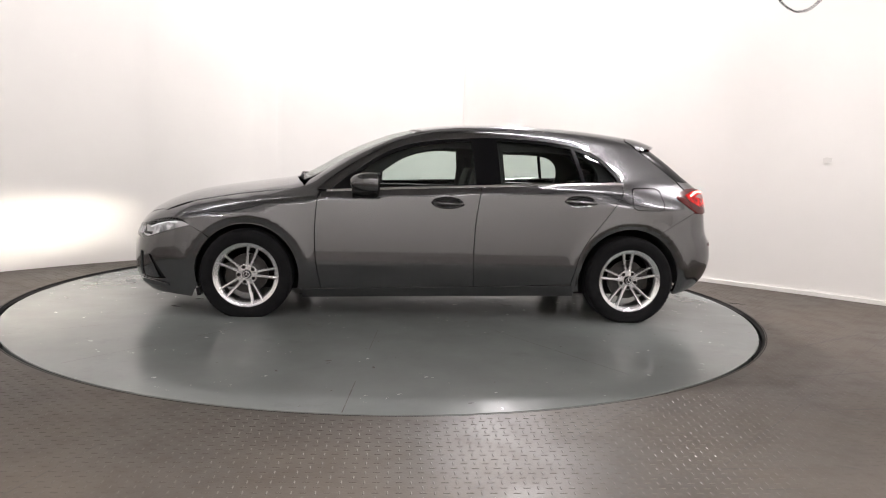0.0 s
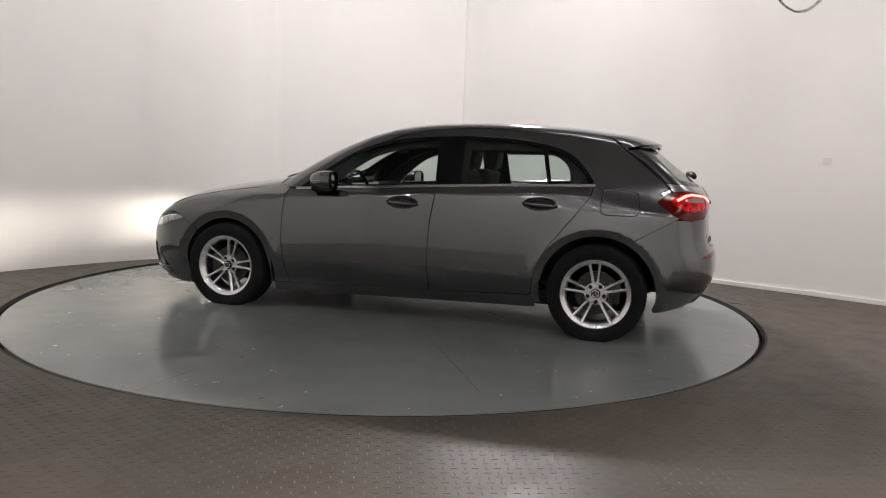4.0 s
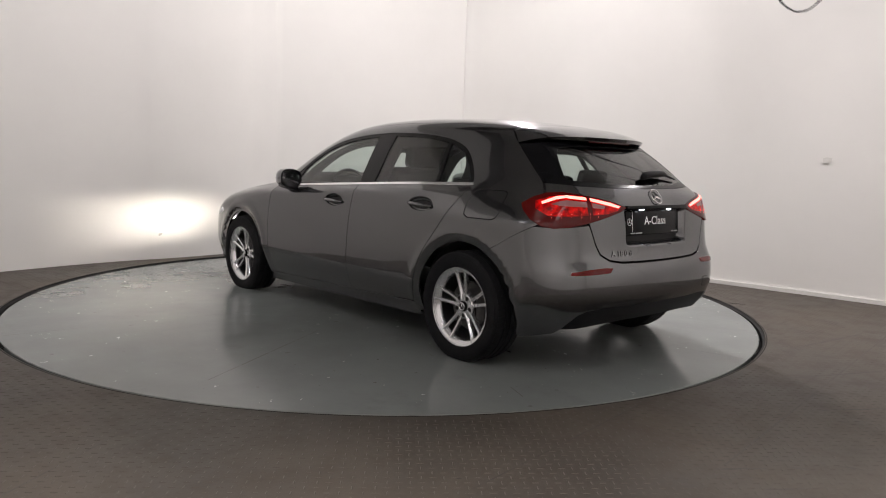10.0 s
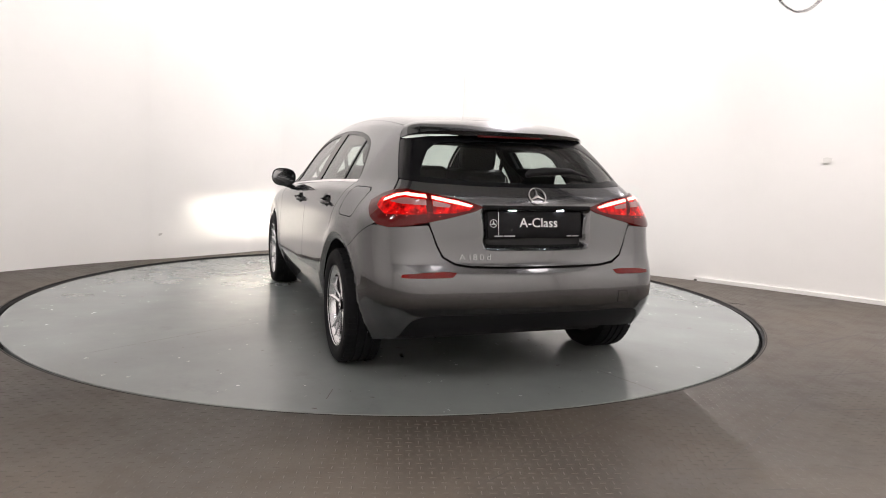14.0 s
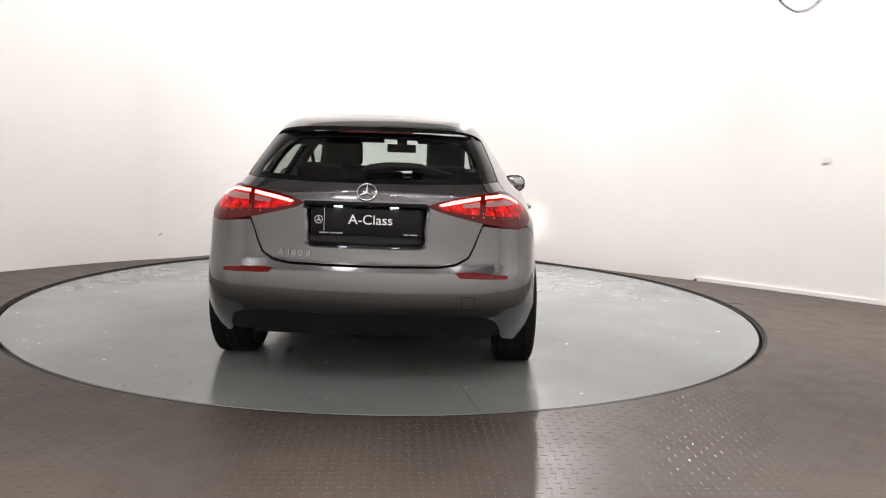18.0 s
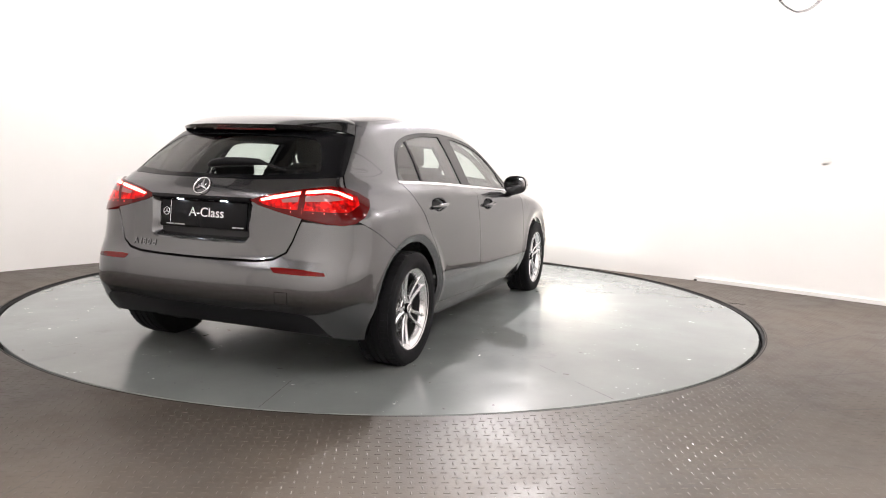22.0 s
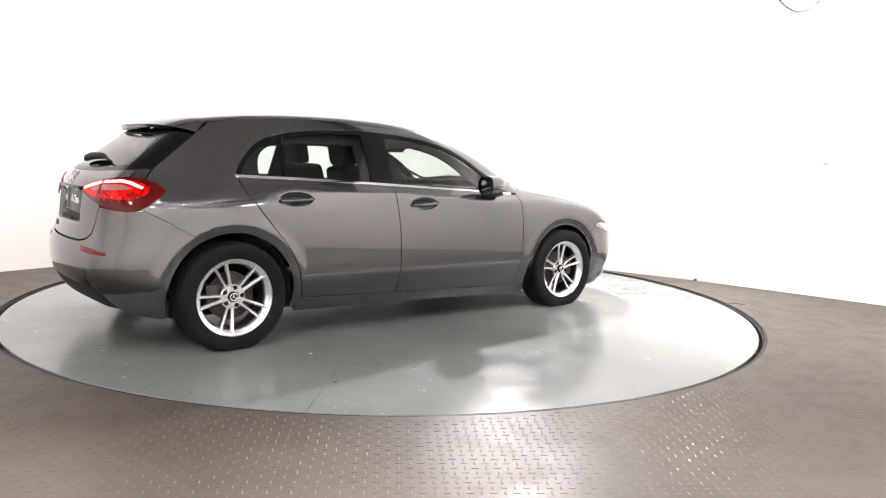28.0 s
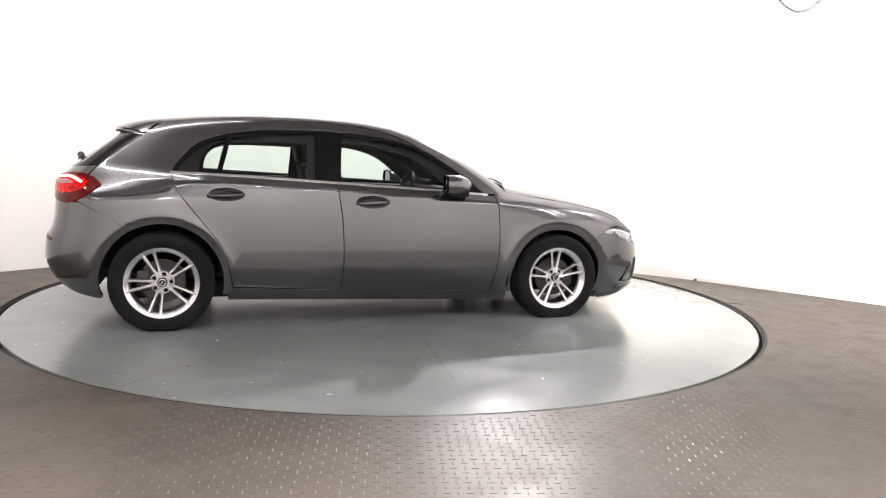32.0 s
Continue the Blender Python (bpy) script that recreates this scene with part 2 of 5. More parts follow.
WALL_S = [WALL[0]] + smooth_run(WALL[1:-1], 4) + [WALL[-1]]
wall_run("wall_north", WALL_S, CEIL, 0.2, "curved white painted studio wall behind the turntable")
wall_run("wall_south", [WALL[-1], *BACK, WALL[0]], CEIL, 0.2, "plain white studio wall behind the camera")
tagged(new("ceiling", box("ceiling", (17.0, 14.0, 0.2), pose(0.3, -2.8, CEIL + 0.1), M_CEIL)), "grey unlit studio ceiling", "ceiling", kind="structure")
wall_run("baseboard", [(x - 0.012, y - 0.012) for x, y in WALL[17:]], 0.05, 0.03, "low white skirting board at the foot of the wall", M_SKIRT)

DISC_R, HOLE_R, STEP = 2.78, 2.818, 0.012
N_RING = 160
ring = [(HOLE_R * math.cos(2 * math.pi * i / N_RING), HOLE_R * math.sin(2 * math.pi * i / N_RING)) for i in range(N_RING)]
outer = []
for i in range(N_RING):
    a = 2 * math.pi * i / N_RING
    k = 1 / max(abs(math.cos(a)), abs(math.sin(a)))
    outer.append((9.6 * k * math.cos(a), 9.6 * k * math.sin(a)))
fv = [(x, y, STEP) for x, y in ring] + [(x, y, STEP) for x, y in outer] + [(x, y, -0.05) for x, y in ring]
ff = []
for i in range(N_RING):
    j = (i + 1) % N_RING
    ff += [(i, N_RING + i, N_RING + j, j), (i, j, 2 * N_RING + j, 2 * N_RING + i)]
tagged(new("floor", mesh("floor", fv, ff, M_STEEL)), "worn brown-grey steel tread plate floor round the turntable", "floor", kind="structure")
tagged(new("turntable_pit", mesh("turntable_pit", [(x, y, -0.05) for x, y in ring], [tuple(range(N_RING))], M_RING)), "dark gap under the turntable rim", "floor gap", kind="structure")
lip = [(2.800, -0.04), (2.801, -0.006), (2.809, -0.002), (2.816, 0.006), (2.8175, 0.0112), (2.826, 0.0128), (2.829, 0.0122)]
tagged(new("trim", lathe("trim", lip, M_RING, 160, axis="z")), "black rubber seal ring round the turntable", "seal", kind="structure")


def lugs():
    """raised bars of the tread plate, in two directions by turns"""
    pitch = 0.040
    nx = np.arange(-130, 150)
    ny = np.arange(-140, 90)
    gx, gy = np.meshgrid(nx, ny)
    px, py = gx.ravel() * pitch, gy.ravel() * pitch
    turn = ((gx + gy) % 2).ravel()
    keep = (np.hypot(px, py) > 2.86) & (py > -5.4) & (py < 3.4)
    # inside the walls
    wx, wy = np.array([q[0] for q in WALL]), np.array([q[1] for q in WALL])
    keep &= py < np.interp(px, wx, wy) - 0.03
    # within the stretch that the camera looks over
    keep &= np.abs(px) < 0.75 * (py + 5.9) + 0.5
    px, py, turn = px[keep], py[keep], turn[keep]
    n = len(px)
    shape = np.array([(-0.5, 0, 0), (-0.25, -0.5, 0), (0.25, -0.5, 0), (0.5, 0, 0), (0.25, 0.5, 0), (-0.25, 0.5, 0), (-0.3, 0, 1), (0.3, 0, 1)])
    L, Wd, H = 0.029, 0.0070, 0.0014
    s = shape * (L, Wd, H)
    v = np.empty((n, 8, 3))
    v[:, :, 0] = np.where(turn[:, None] == 0, s[None, :, 0], -s[None, :, 1]) + px[:, None]
    v[:, :, 1] = np.where(turn[:, None] == 0, s[None, :, 1], s[None, :, 0]) + py[:, None]
    v[:, :, 2] = s[None, :, 2] + STEP
    fq = np.array([(1, 2, 7, 6), (4, 5, 6, 7)])
    ft = np.array([(0, 1, 6), (5, 0, 6), (2, 3, 7), (3, 4, 7)])
    off = (np.arange(n) * 8)[:, None, None]
    faces = (fq[None] + off).reshape(-1, 4).tolist() + (ft[None] + off).reshape(-1, 3).tolist()
    me = bpy.data.meshes.new("tread_lugs")
    me.from_pydata(v.reshape(-1, 3).tolist(), [], faces)
    me.materials.append(M_LUG)
    return tagged(new("tread_lugs", me), "raised bars of the steel tread plate floor", "tread", kind="stuff")


lugs()

# ---- the turntable ----
turntable = tagged(new("turntable"), "round grey-green painted turntable set flush in the floor", "turntable")
part("deck", lathe("deck", [(0.0001, 0.0), (1.4, 0.0), (DISC_R - 0.004, 0.0), (DISC_R, -0.004), (DISC_R, -0.045)], M_DISC, 160, axis="z"), turntable, "worn grey-green painted steel deck")
rng = random.Random(5)


def deck_bar(name, a, b, w, material, z=0.0006):
    a, b = Vector((*a, z)), Vector((*b, z))
    s = (b - a).cross(Vector((0, 0, 1))).normalized() * w / 2
    return part(name, mesh(name, [a - s, b - s, b + s, a + s], [(0, 1, 2, 3)], material), turntable)


# ---- the car: one body shape, cut into panels ----
from mathutils.geometry import delaunay_2d_cdt


def pch(*pts):
    """a monotone cubic through points"""
    xs, ys = np.array([q[0] for q in pts]), np.array([q[1] for q in pts])
    if xs[0] > xs[-1]:
        xs, ys = xs[::-1], ys[::-1]
    h = np.diff(xs)
    d = np.diff(ys) / h
    m = np.empty(len(xs))
    m[0], m[-1] = d[0], d[-1]
    for i in range(1, len(xs) - 1):
        if d[i - 1] * d[i] <= 0:
            m[i] = 0
        else:
            w1, w2 = 2 * h[i] + h[i - 1], h[i] + 2 * h[i - 1]
            m[i] = (w1 + w2) / (w1 / d[i - 1] + w2 / d[i])

    def f(x):
        x = np.clip(np.asarray(x, float), xs[0], xs[-1])
        i = np.clip(np.searchsorted(xs, x) - 1, 0, len(xs) - 2)
        t = (x - xs[i]) / h[i]
        return (ys[i] * (2 * t ** 3 - 3 * t ** 2 + 1) + h[i] * m[i] * (t ** 3 - 2 * t ** 2 + t)
                + ys[i + 1] * (3 * t ** 2 - 2 * t ** 3) + h[i] * m[i + 1] * (t ** 3 - t ** 2))
    return f


def ss(a, b, x):
    t = np.clip((x - a) / (b - a), 0, 1)
    return t * t * (3 - 2 * t)


AXF, AXR, HUBF, HUBR = 1.3645, -1.3645, 0.296, 0.307
side_z = pch((0.05, 0.745), (0.15, 0.800), (0.24, 0.841), (0.30, 0.864), (0.35, 0.8805), (0.385, 0.8895), (0.41, 0.8926), (0.46, 0.8924), (0.50, 0.8914), (0.58, 0.8890), (0.65, 0.8860), (0.72, 0.8820), (0.78, 0.8775), (0.84, 0.8712), (0.888, 0.866), (0.902, 0.860), (0.915, 0.847), (0.95, 0.812), (0.965, 0.802), (1.15, 0.695), (1.3, 0.600), (1.42, 0.520), (1.6, 0.40))
rear_side_z = pch((0.60, 0.8882), (0.70, 0.8830), (0.78, 0.8765), (0.84, 0.8665), (0.89, 0.8505), (0.94, 0.8250), (1.0, 0.7850), (1.06, 0.7480), (1.15, 0.695))
waist_x = pch((-2.3, 0.04), (-1.7, 0.048), (-1.3, 0.050), (-0.87, 0.038), (-0.26, 0.010), (0.34, -0.021), (0.8, -0.050), (1.3, -0.075), (1.8, -0.13), (2.3, -0.2))
plan_x = pch((-2.3, 0.86), (-1.95, 0.918), (-1.65, 0.972), (-1.3, 1.0), (0.0, 0.992), (1.3, 1.0), (1.6, 0.988), (1.9, 0.955), (2.1, 0.91), (2.4, 0.82))
cabin_x = pch((-2.3, 0.19), (-1.9, 0.133), (-1.6, 0.098), (-1.3, 0.060), (-0.8, 0.015), (-0.3, 0.0), (0.3, 0.005), (0.8, 0.03), (1.1, 0.05), (2.4, 0.05))
top_x = pch((-2.3, 1.140), (-1.7, 1.305), (-1.62, 1.325), (-1.4, 1.368), (-1.1, 1.402), (-0.8, 1.420), (-0.5, 1.425), (-0.2, 1.417), (0.1, 1.390), (0.35, 1.338), (0.55, 1.266), (0.75, 1.170), (0.95, 1.055), (1.04, 1.005), (1.12, 0.977), (1.33, 0.942), (1.6, 0.900), (1.91, 0.838), (2.1, 0.790), (2.22, 0.750), (2.32, 0.675), (2.5, 0.475))
rear_z = pch((0.10, 1.84), (0.18, 1.95), (0.26, 2.045), (0.34, 2.100), (0.40, 2.121), (0.425, 2.129), (0.47, 2.1325), (0.52, 2.130), (0.575, 2.119), (0.615, 2.100), (0.65, 2.084), (0.72, 2.072), (0.82, 2.062), (0.90, 2.052), (0.95, 2.034), (1.005, 1.990), (1.03, 1.962), (1.25, 1.680), (1.40, 1.50), (1.6, 1.24))
front_z = pch((0.05, 2.12), (0.12, 2.19), (0.2, 2.27), (0.32, 2.305), (0.5, 2.305), (0.62, 2.29), (0.70, 2.25), (0.9, 2.0))


def smax(a, b, k):
    return np.maximum(a, b) + np.maximum(k - np.abs(a - b), 0) ** 2 / (4 * k)


def body(x, y, z):
    """below 0 inside the car's outer skin"""
    ya = np.abs(y)
    zs = z - waist_x(x) * ss(0.45, 0.85, z) * (1 - 0.6 * ss(1.05, 1.3, z))
    soft_side = ss(-1.15, -1.70, x) * ss(0.60, 0.70, zs) * ss(1.15, 1.10, zs)
    w = (side_z(zs) * (1 - soft_side) + rear_side_z(zs) * soft_side) * plan_x(x) - cabin_x(x) * ss(0.80, 1.03, z)
    for ax, hz in ((AXF, HUBF), (AXR, HUBR)):
        r = np.hypot(x - ax, z - hz)
        w = w + (0.007 * np.exp(-((r - 0.425) / 0.035) ** 2) - 0.013 * ss(0.412, 0.36, r)) * ss(0.1, 0.3, z)
    gs = (ya - w) * (1 - 0.12 * ss(0.95, 1.1, z))
    xs = x + 0.20 * ya ** 2 * ss(-0.1, 0.5, x)
    gt = (z - top_x(xs) + (0.10 + 0.03 * ss(0.9, 0.3, x)) * ya ** 2) * (1 - 0.12 * ss(1.1, 0.9, x) * ss(0.1, 0.4, x))
    k = np.where(x > 0.9, 0.13, 0.085)
    slope = 1 - 0.38 * ss(0.93, 1.06, z)
    gr = (-x - rear_z(z) + (0.17 + 0.10 * ss(0.93, 1.04, z)) * ya ** 2) * slope
    gf = x - front_z(z) + 0.30 * ya ** 2
    g = smax(gs, gt, k)
    g = smax(g, gr, 0.24 - 0.16 * ss(0.85, 1.02, z))
    return smax(g, gf, 0.26)


def cast(o, d, far):
    lo, hi = np.zeros(len(o)), np.full(len(o), far)
    for _ in range(42):
        mid = (lo + hi) / 2
        q = o + d * mid[:, None]
        inside = body(q[:, 0], q[:, 1], q[:, 2]) < 0
        lo, hi = np.where(inside, mid, lo), np.where(inside, hi, mid)
    return o + d * ((lo + hi) / 2)[:, None]


def normals(q):
    e = 0.004
    g = np.stack([body(*(q + e * np.eye(3)[i]).T) - body(*(q - e * np.eye(3)[i]).T) for i in range(3)], 1)
    return g / np.linalg.norm(g, axis=1)[:, None]


def pr_side(uv):
    o = np.stack([uv[:, 0], np.zeros(len(uv)), uv[:, 1]], 1)
    return cast(o, np.tile((0.0, 1.0, 0.0), (len(uv), 1)), 1.3)


def pr_rear(uv):
    o = np.stack([np.full(len(uv), -1.0), uv[:, 0], uv[:, 1]], 1)
    return cast(o, np.tile((-1.0, 0.0, 0.0), (len(uv), 1)), 1.6)


def pr_top(uv):
    o = np.stack([uv[:, 0], uv[:, 1], np.full(len(uv), 0.55)], 1)
    return cast(o, np.tile((0.0, 0.0, 1.0), (len(uv), 1)), 1.2)


def fan_dir(uv, c, s):
    a = np.radians(uv[:, 0])
    o = np.stack([np.full(len(uv), c), np.zeros(len(uv)), uv[:, 1]], 1)
    return cast(o, np.stack([s * np.cos(a), np.sin(a), np.zeros(len(uv))], 1), 1.6)


def pr_fan(uv):
    return fan_dir(uv, -1.25, -1.0)


def pr_ffan(uv):
    return fan_dir(uv, 1.25, 1.0)


def R(y, z):
    """(y, z) seen from behind, as fan coordinates"""
    q = pr_rear(np.array([(y, z)]))[0]
    return (math.degrees(math.atan2(q[1], -(q[0] + 1.25))), z)


def S(x, z):
    """(x, z) seen from the side, as fan coordinates"""
    q = pr_side(np.array([(x, z)]))[0]
    return (math.degrees(math.atan2(q[1], -(q[0] + 1.25))), z)


def FS(x, z):
    q = pr_side(np.array([(x, z)]))[0]
    return (math.degrees(math.atan2(q[1], q[0] - 1.25)), z)


def arc(cx, cz, r, a0, a1, n=18):
    return [(cx + r * math.cos(radians(a0 + (a1 - a0) * i / n)), cz + r * math.sin(radians(a0 + (a1 - a0) * i / n))) for i in range(n + 1)]


def curve(pts, k=5):
    """a smooth open line through points"""
    return smooth_run(pts, k)


def inside(poly, q):
    x, y = q[:, 0], q[:, 1]
    c = np.zeros(len(q), bool)
    n = len(poly)
    for i in range(n):
        x1, y1 = poly[i]
        x2, y2 = poly[(i + 1) % n]
        if y1 != y2:
            c ^= ((y1 > y) != (y2 > y)) & (x < (x2 - x1) * (y - y1) / (y2 - y1) + x1)
    return c


def dense(poly, su, sv, h):
    out = []
    n = len(poly)
    for i in range(n):
        a, b = np.array(poly[i], float), np.array(poly[(i + 1) % n], float)
        k = max(1, int(np.hypot((b[0] - a[0]) * su, (b[1] - a[1]) * sv) / h + 0.5))
        out += [tuple(a + (b - a) * j / k) for j in range(k)]
    return out


def panel_data(loops, pr, h=0.03, lift=0.0, flange=0.012):
    su = 0.85 * math.pi / 180 if pr in (pr_fan, pr_ffan) else 1.0
    loops = [dense(l, su, 1.0, h) for l in loops]
    pts, edges = [], []
    for l in loops:
        b = len(pts)
        pts += l
        edges += [(b + i, b + (i + 1) % len(l)) for i in range(len(l))]
    A = np.array(loops[0])
    gu, gv = np.meshgrid(np.arange(A[:, 0].min(), A[:, 0].max(), h / su), np.arange(A[:, 1].min(), A[:, 1].max(), h))
    g = np.stack([gu.ravel(), gv.ravel()], 1)
    g = g[inside(loops[0], g)]
    for l in loops[1:]:
        g = g[~inside(l, g)]
    P = np.array(pts)
    if len(g):
        dist = np.min(np.hypot((g[:, None, 0] - P[None, :, 0]) * su, g[:, None, 1] - P[None, :, 1]), axis=1)
        g = g[dist > 0.45 * h]
        pts = pts + [tuple(q) for q in g]
    scaled = [Vector((q[0] * su, q[1])) for q in pts]
    v, _, f, *_ = delaunay_2d_cdt(scaled, edges, [], 0, 1e-6)
    uv = np.array([(q.x / su, q.y) for q in v])
    tri = np.array([t for t in f if len(t) == 3])
    cen = uv[tri].mean(axis=1)
    ok = inside(loops[0], cen)
    for l in loops[1:]:
        ok &= ~inside(l, cen)
    tri = tri[ok]
    q = pr(uv)
    nr = normals(q)
    q = q + nr * lift
    gn = np.cross(q[tri[:, 1]] - q[tri[:, 0]], q[tri[:, 2]] - q[tri[:, 0]])
    flip = np.einsum("ij,ij->i", gn, nr[tri[:, 0]]) < 0
    tri[flip] = tri[flip][:, ::-1]
    verts, norms, faces = q.tolist(), nr.tolist(), tri.tolist()
    if flange:
        # a return along every free edge
        count = {}
        for t in faces:
            for i in range(3):
                e = (t[i], t[(i + 1) % 3])
                count[e] = count.get(e, 0) + 1
        rim = [e for e in count if (e[1], e[0]) not in count]
        r = min(0.003, flange * 0.25)
        sides = {}
        for a, b in rim:
            side = (Vector(verts[b]) - Vector(verts[a])).cross(Vector(norms[a]))
            if side.length > 1e-9:
                side.normalize()
                for k in (a, b):
                    sides[k] = sides.get(k, Vector((0, 0, 0))) + side
        lipped = {}
        for k, side in sides.items():
            side.normalize()
            q0, n0 = Vector(verts[k]), Vector(norms[k])
            lipped[k] = len(verts)
            verts += [(q0 - n0 * r + side * r * 0.6)[:], (q0 - n0 * flange + side * r * 0.6)[:]]
            norms += [(n0 * 0.3 + side).normalized()[:], side[:]]
        for a, b in rim:
            if a in lipped and b in lipped:
                la, lb = lipped[a], lipped[b]
                faces += [(b, a, la, lb), (lb, la, la + 1, lb + 1)]
    return verts, norms, faces


def panel_mesh(name, data, material, mirror=False):
    verts, norms, faces = data
    if mirror:
        verts = [(x, -y, z) for x, y, z in verts]
        norms = [(x, -y, z) for x, y, z in norms]
        faces = [tuple(reversed(f)) for f in faces]
    me = mesh(name, verts, faces, material, True)
    me.normals_split_custom_set_from_vertices(norms)
    return me


def panel(name, loops, pr, material, parent, label="", h=0.03, lift=0.0, flange=0.012, sides=2):
    """a body panel; sides 2 makes it on the left and on the right of the car"""
    data = panel_data(loops, pr, h, lift, flange)
    obs = [part(name, panel_mesh(name, data, material), parent, label)]
    if sides == 2:
        obs.append(part(name, panel_mesh(name, data, material, True), parent, label))
    return obs


def dish(name, loop, pr, depth, ramp, material, parent, label="", h=0.009, sides=2):
    """a hollow pressed into the skin, deepest in the middle"""
    verts, norms, faces = panel_data([loop], pr, h, 0.0, 0)
    q = np.array(verts)
    count = {}
    for t in faces:
        for i in range(3):
            e = (min(t[i], t[(i + 1) % 3]), max(t[i], t[(i + 1) % 3]))
            count[e] = count.get(e, 0) + 1
    rim = np.concatenate([q[a] + (q[b] - q[a]) * k / 6 for k in range(6) for a, b in [np.array([e for e, c in count.items() if c == 1]).T]])
    away = np.array([np.min(np.linalg.norm(rim - v, axis=1)) for v in q])
    q = q - np.array(norms) * (0.001 + depth * ss(0.0, 1.0, away / ramp))[:, None]
    for k in ((1, -1) if sides == 2 else (1,)):
        fs = faces if k > 0 else [tuple(reversed(f)) for f in faces]
        part(name, mesh(name, (q * (1, k, 1)).tolist(), fs, material, True), parent, label)


def both(half):
    """closes a half outline, given from y = 0 round to y = 0, over the middle"""
    return half + [(-a, b) for a, b in reversed(half) if abs(a) > 1e-6]


car = tagged(new("car"), "dark grey metallic five-door hatchback with lights on, standing on the turntable", "car")

# lines of the side view (along the car, height)
DLO_TOP = [(0.80, 0.905), (0.63, 1.040), (0.43, 1.172), (0.23, 1.248), (-0.02, 1.288), (-0.26, 1.304), (-0.39, 1.308), (-0.72, 1.296), (-0.98, 1.260), (-1.15, 1.195), (-1.265, 1.085), (-1.312, 1.008)]
BELT = [(0.80, 0.900), (0.34, 0.929), (-0.26, 0.960), (-0.87, 0.990), (-1.312, 1.004)]
belt_z = pch(*BELT)
DOOR_F = [(0.872, 0.885), (0.886, 0.80), (0.894, 0.68), (0.895, 0.53), (0.880, 0.36), (0.852, 0.205)]
DOOR_B = [(-0.268, 0.955), (-0.252, 0.86), (-0.232, 0.72), (-0.222, 0.56), (-0.222, 0.40), (-0.232, 0.238)]
DOOR_R = [(-1.305, 1.000), (-1.292, 0.93), (-1.225, 0.83), (-1.125, 0.70), (-1.030, 0.575), (-0.975, 0.45), (-0.935, 0.270)]
ARCH_R, ARCH_RR = 0.360, 0.374
GAP = 0.004
d_f, d_b, d_r = curve(DOOR_F), curve(DOOR_B), curve(DOOR_R)
belt_f = [(x, float(belt_z(x)) - 0.012) for x in np.linspace(0.80, -0.26, 12)]
belt_r = [(x, float(belt_z(x)) - 0.012) for x in np.linspace(-0.275, -1.295, 12)]
front_door = [(0.868, 0.888)] + belt_f + [(x + GAP, z) for x, z in d_b[1:]] + [(x - GAP, z) for x, z in reversed(d_f)]
rear_door = belt_r + [(x + GAP, z) for x, z in d_r[1:]] + [(x - GAP, z) for x, z in reversed(d_b[1:])]
HANDLES = [(-0.027, 0.834), (-0.978, 0.868)]

fender = ([(0.975, 0.918), (0.885, 0.905)] + [(x + GAP, z) for x, z in d_f] + [(0.995, 0.195)] + arc(AXF, HUBF, ARCH_R, 196, 46, 26)
          + [(1.66, 0.59), (1.745, 0.632), (1.80, 0.672), (1.875, 0.703), (1.93, 0.722)] + [(1.72, 0.797), (1.45, 0.848), (1.13, 0.890)])
WS_EDGE = [(0.955, 0.965), (0.75, 1.096), (0.55, 1.200), (0.35, 1.279), (0.15, 1.328)]
RAIL = [(-0.2, 1.360), (-0.5, 1.369), (-0.8, 1.365), (-1.1, 1.347), (-1.38, 1.315)]
FUEL = [(-1.375, 0.962), (-1.40, 0.972), (-1.555, 0.972), (-1.585, 0.955), (-1.602, 0.86), (-1.59, 0.83), (-1.565, 0.822), (-1.40, 0.822), (-1.372, 0.838), (-1.366, 0.88)]
side_frame = ([(0.985, 0.922)] + curve(WS_EDGE + RAIL, 3) + [(-1.474, 1.243), (-1.605, 1.140), (-1.736, 1.036), (-1.786, 0.977), (-1.80, 0.94), (-1.875, 0.83), (-1.83, 0.805), (-1.72, 0.745), (-1.63, 0.690), (-1.560, 0.652)]
              + arc(AXR, HUBR, ARCH_RR, 121, -14, 26) + [(-0.965, 0.215), (-0.938, 0.262)] + [(x - GAP, z) for x, z in reversed(d_r)] + list(reversed(curve(DLO_TOP, 3)))[1:] + [(0.86, 0.905)])
fuel_hole = [(-1.4835 + (x + 1.4835) * 1.06, 0.897 + (z - 0.897) * 1.085) for x, z in FUEL]

def handle_outline(x, z):
    return [(x + 0.114 * math.cos(a), z + 0.046 * math.sin(a) * (1 if math.sin(a) > 0 else 0.92)) for a in np.linspace(0, 2 * math.pi, 41)[:-1]]


panel("front_door_skin", [front_door, handle_outline(*HANDLES[0])], pr_side, M_PAINT, car, "grey metallic front door")
panel("rear_door_skin", [rear_door, handle_outline(*HANDLES[1])], pr_side, M_PAINT, car, "grey metallic rear door")
panel("front_wing", [fender], pr_side, M_PAINT, car, "grey metallic front wing over the wheel")
sf = panel_data([side_frame, fuel_hole], pr_side)
part("side_frame", panel_mesh("side_frame", sf, M_PAINT), car, "grey metallic roof rail and rear quarter")
sf = panel_data([side_frame], pr_side)
part("side_frame", panel_mesh("side_frame", sf, M_PAINT, True), car, "grey metallic roof rail and rear quarter")
fd = panel_data([FUEL], pr_side, 0.03, 0.0, 0.01)
part("fuel_flap", panel_mesh("fuel_flap", fd, M_PAINT), car, "grey fuel filler flap")

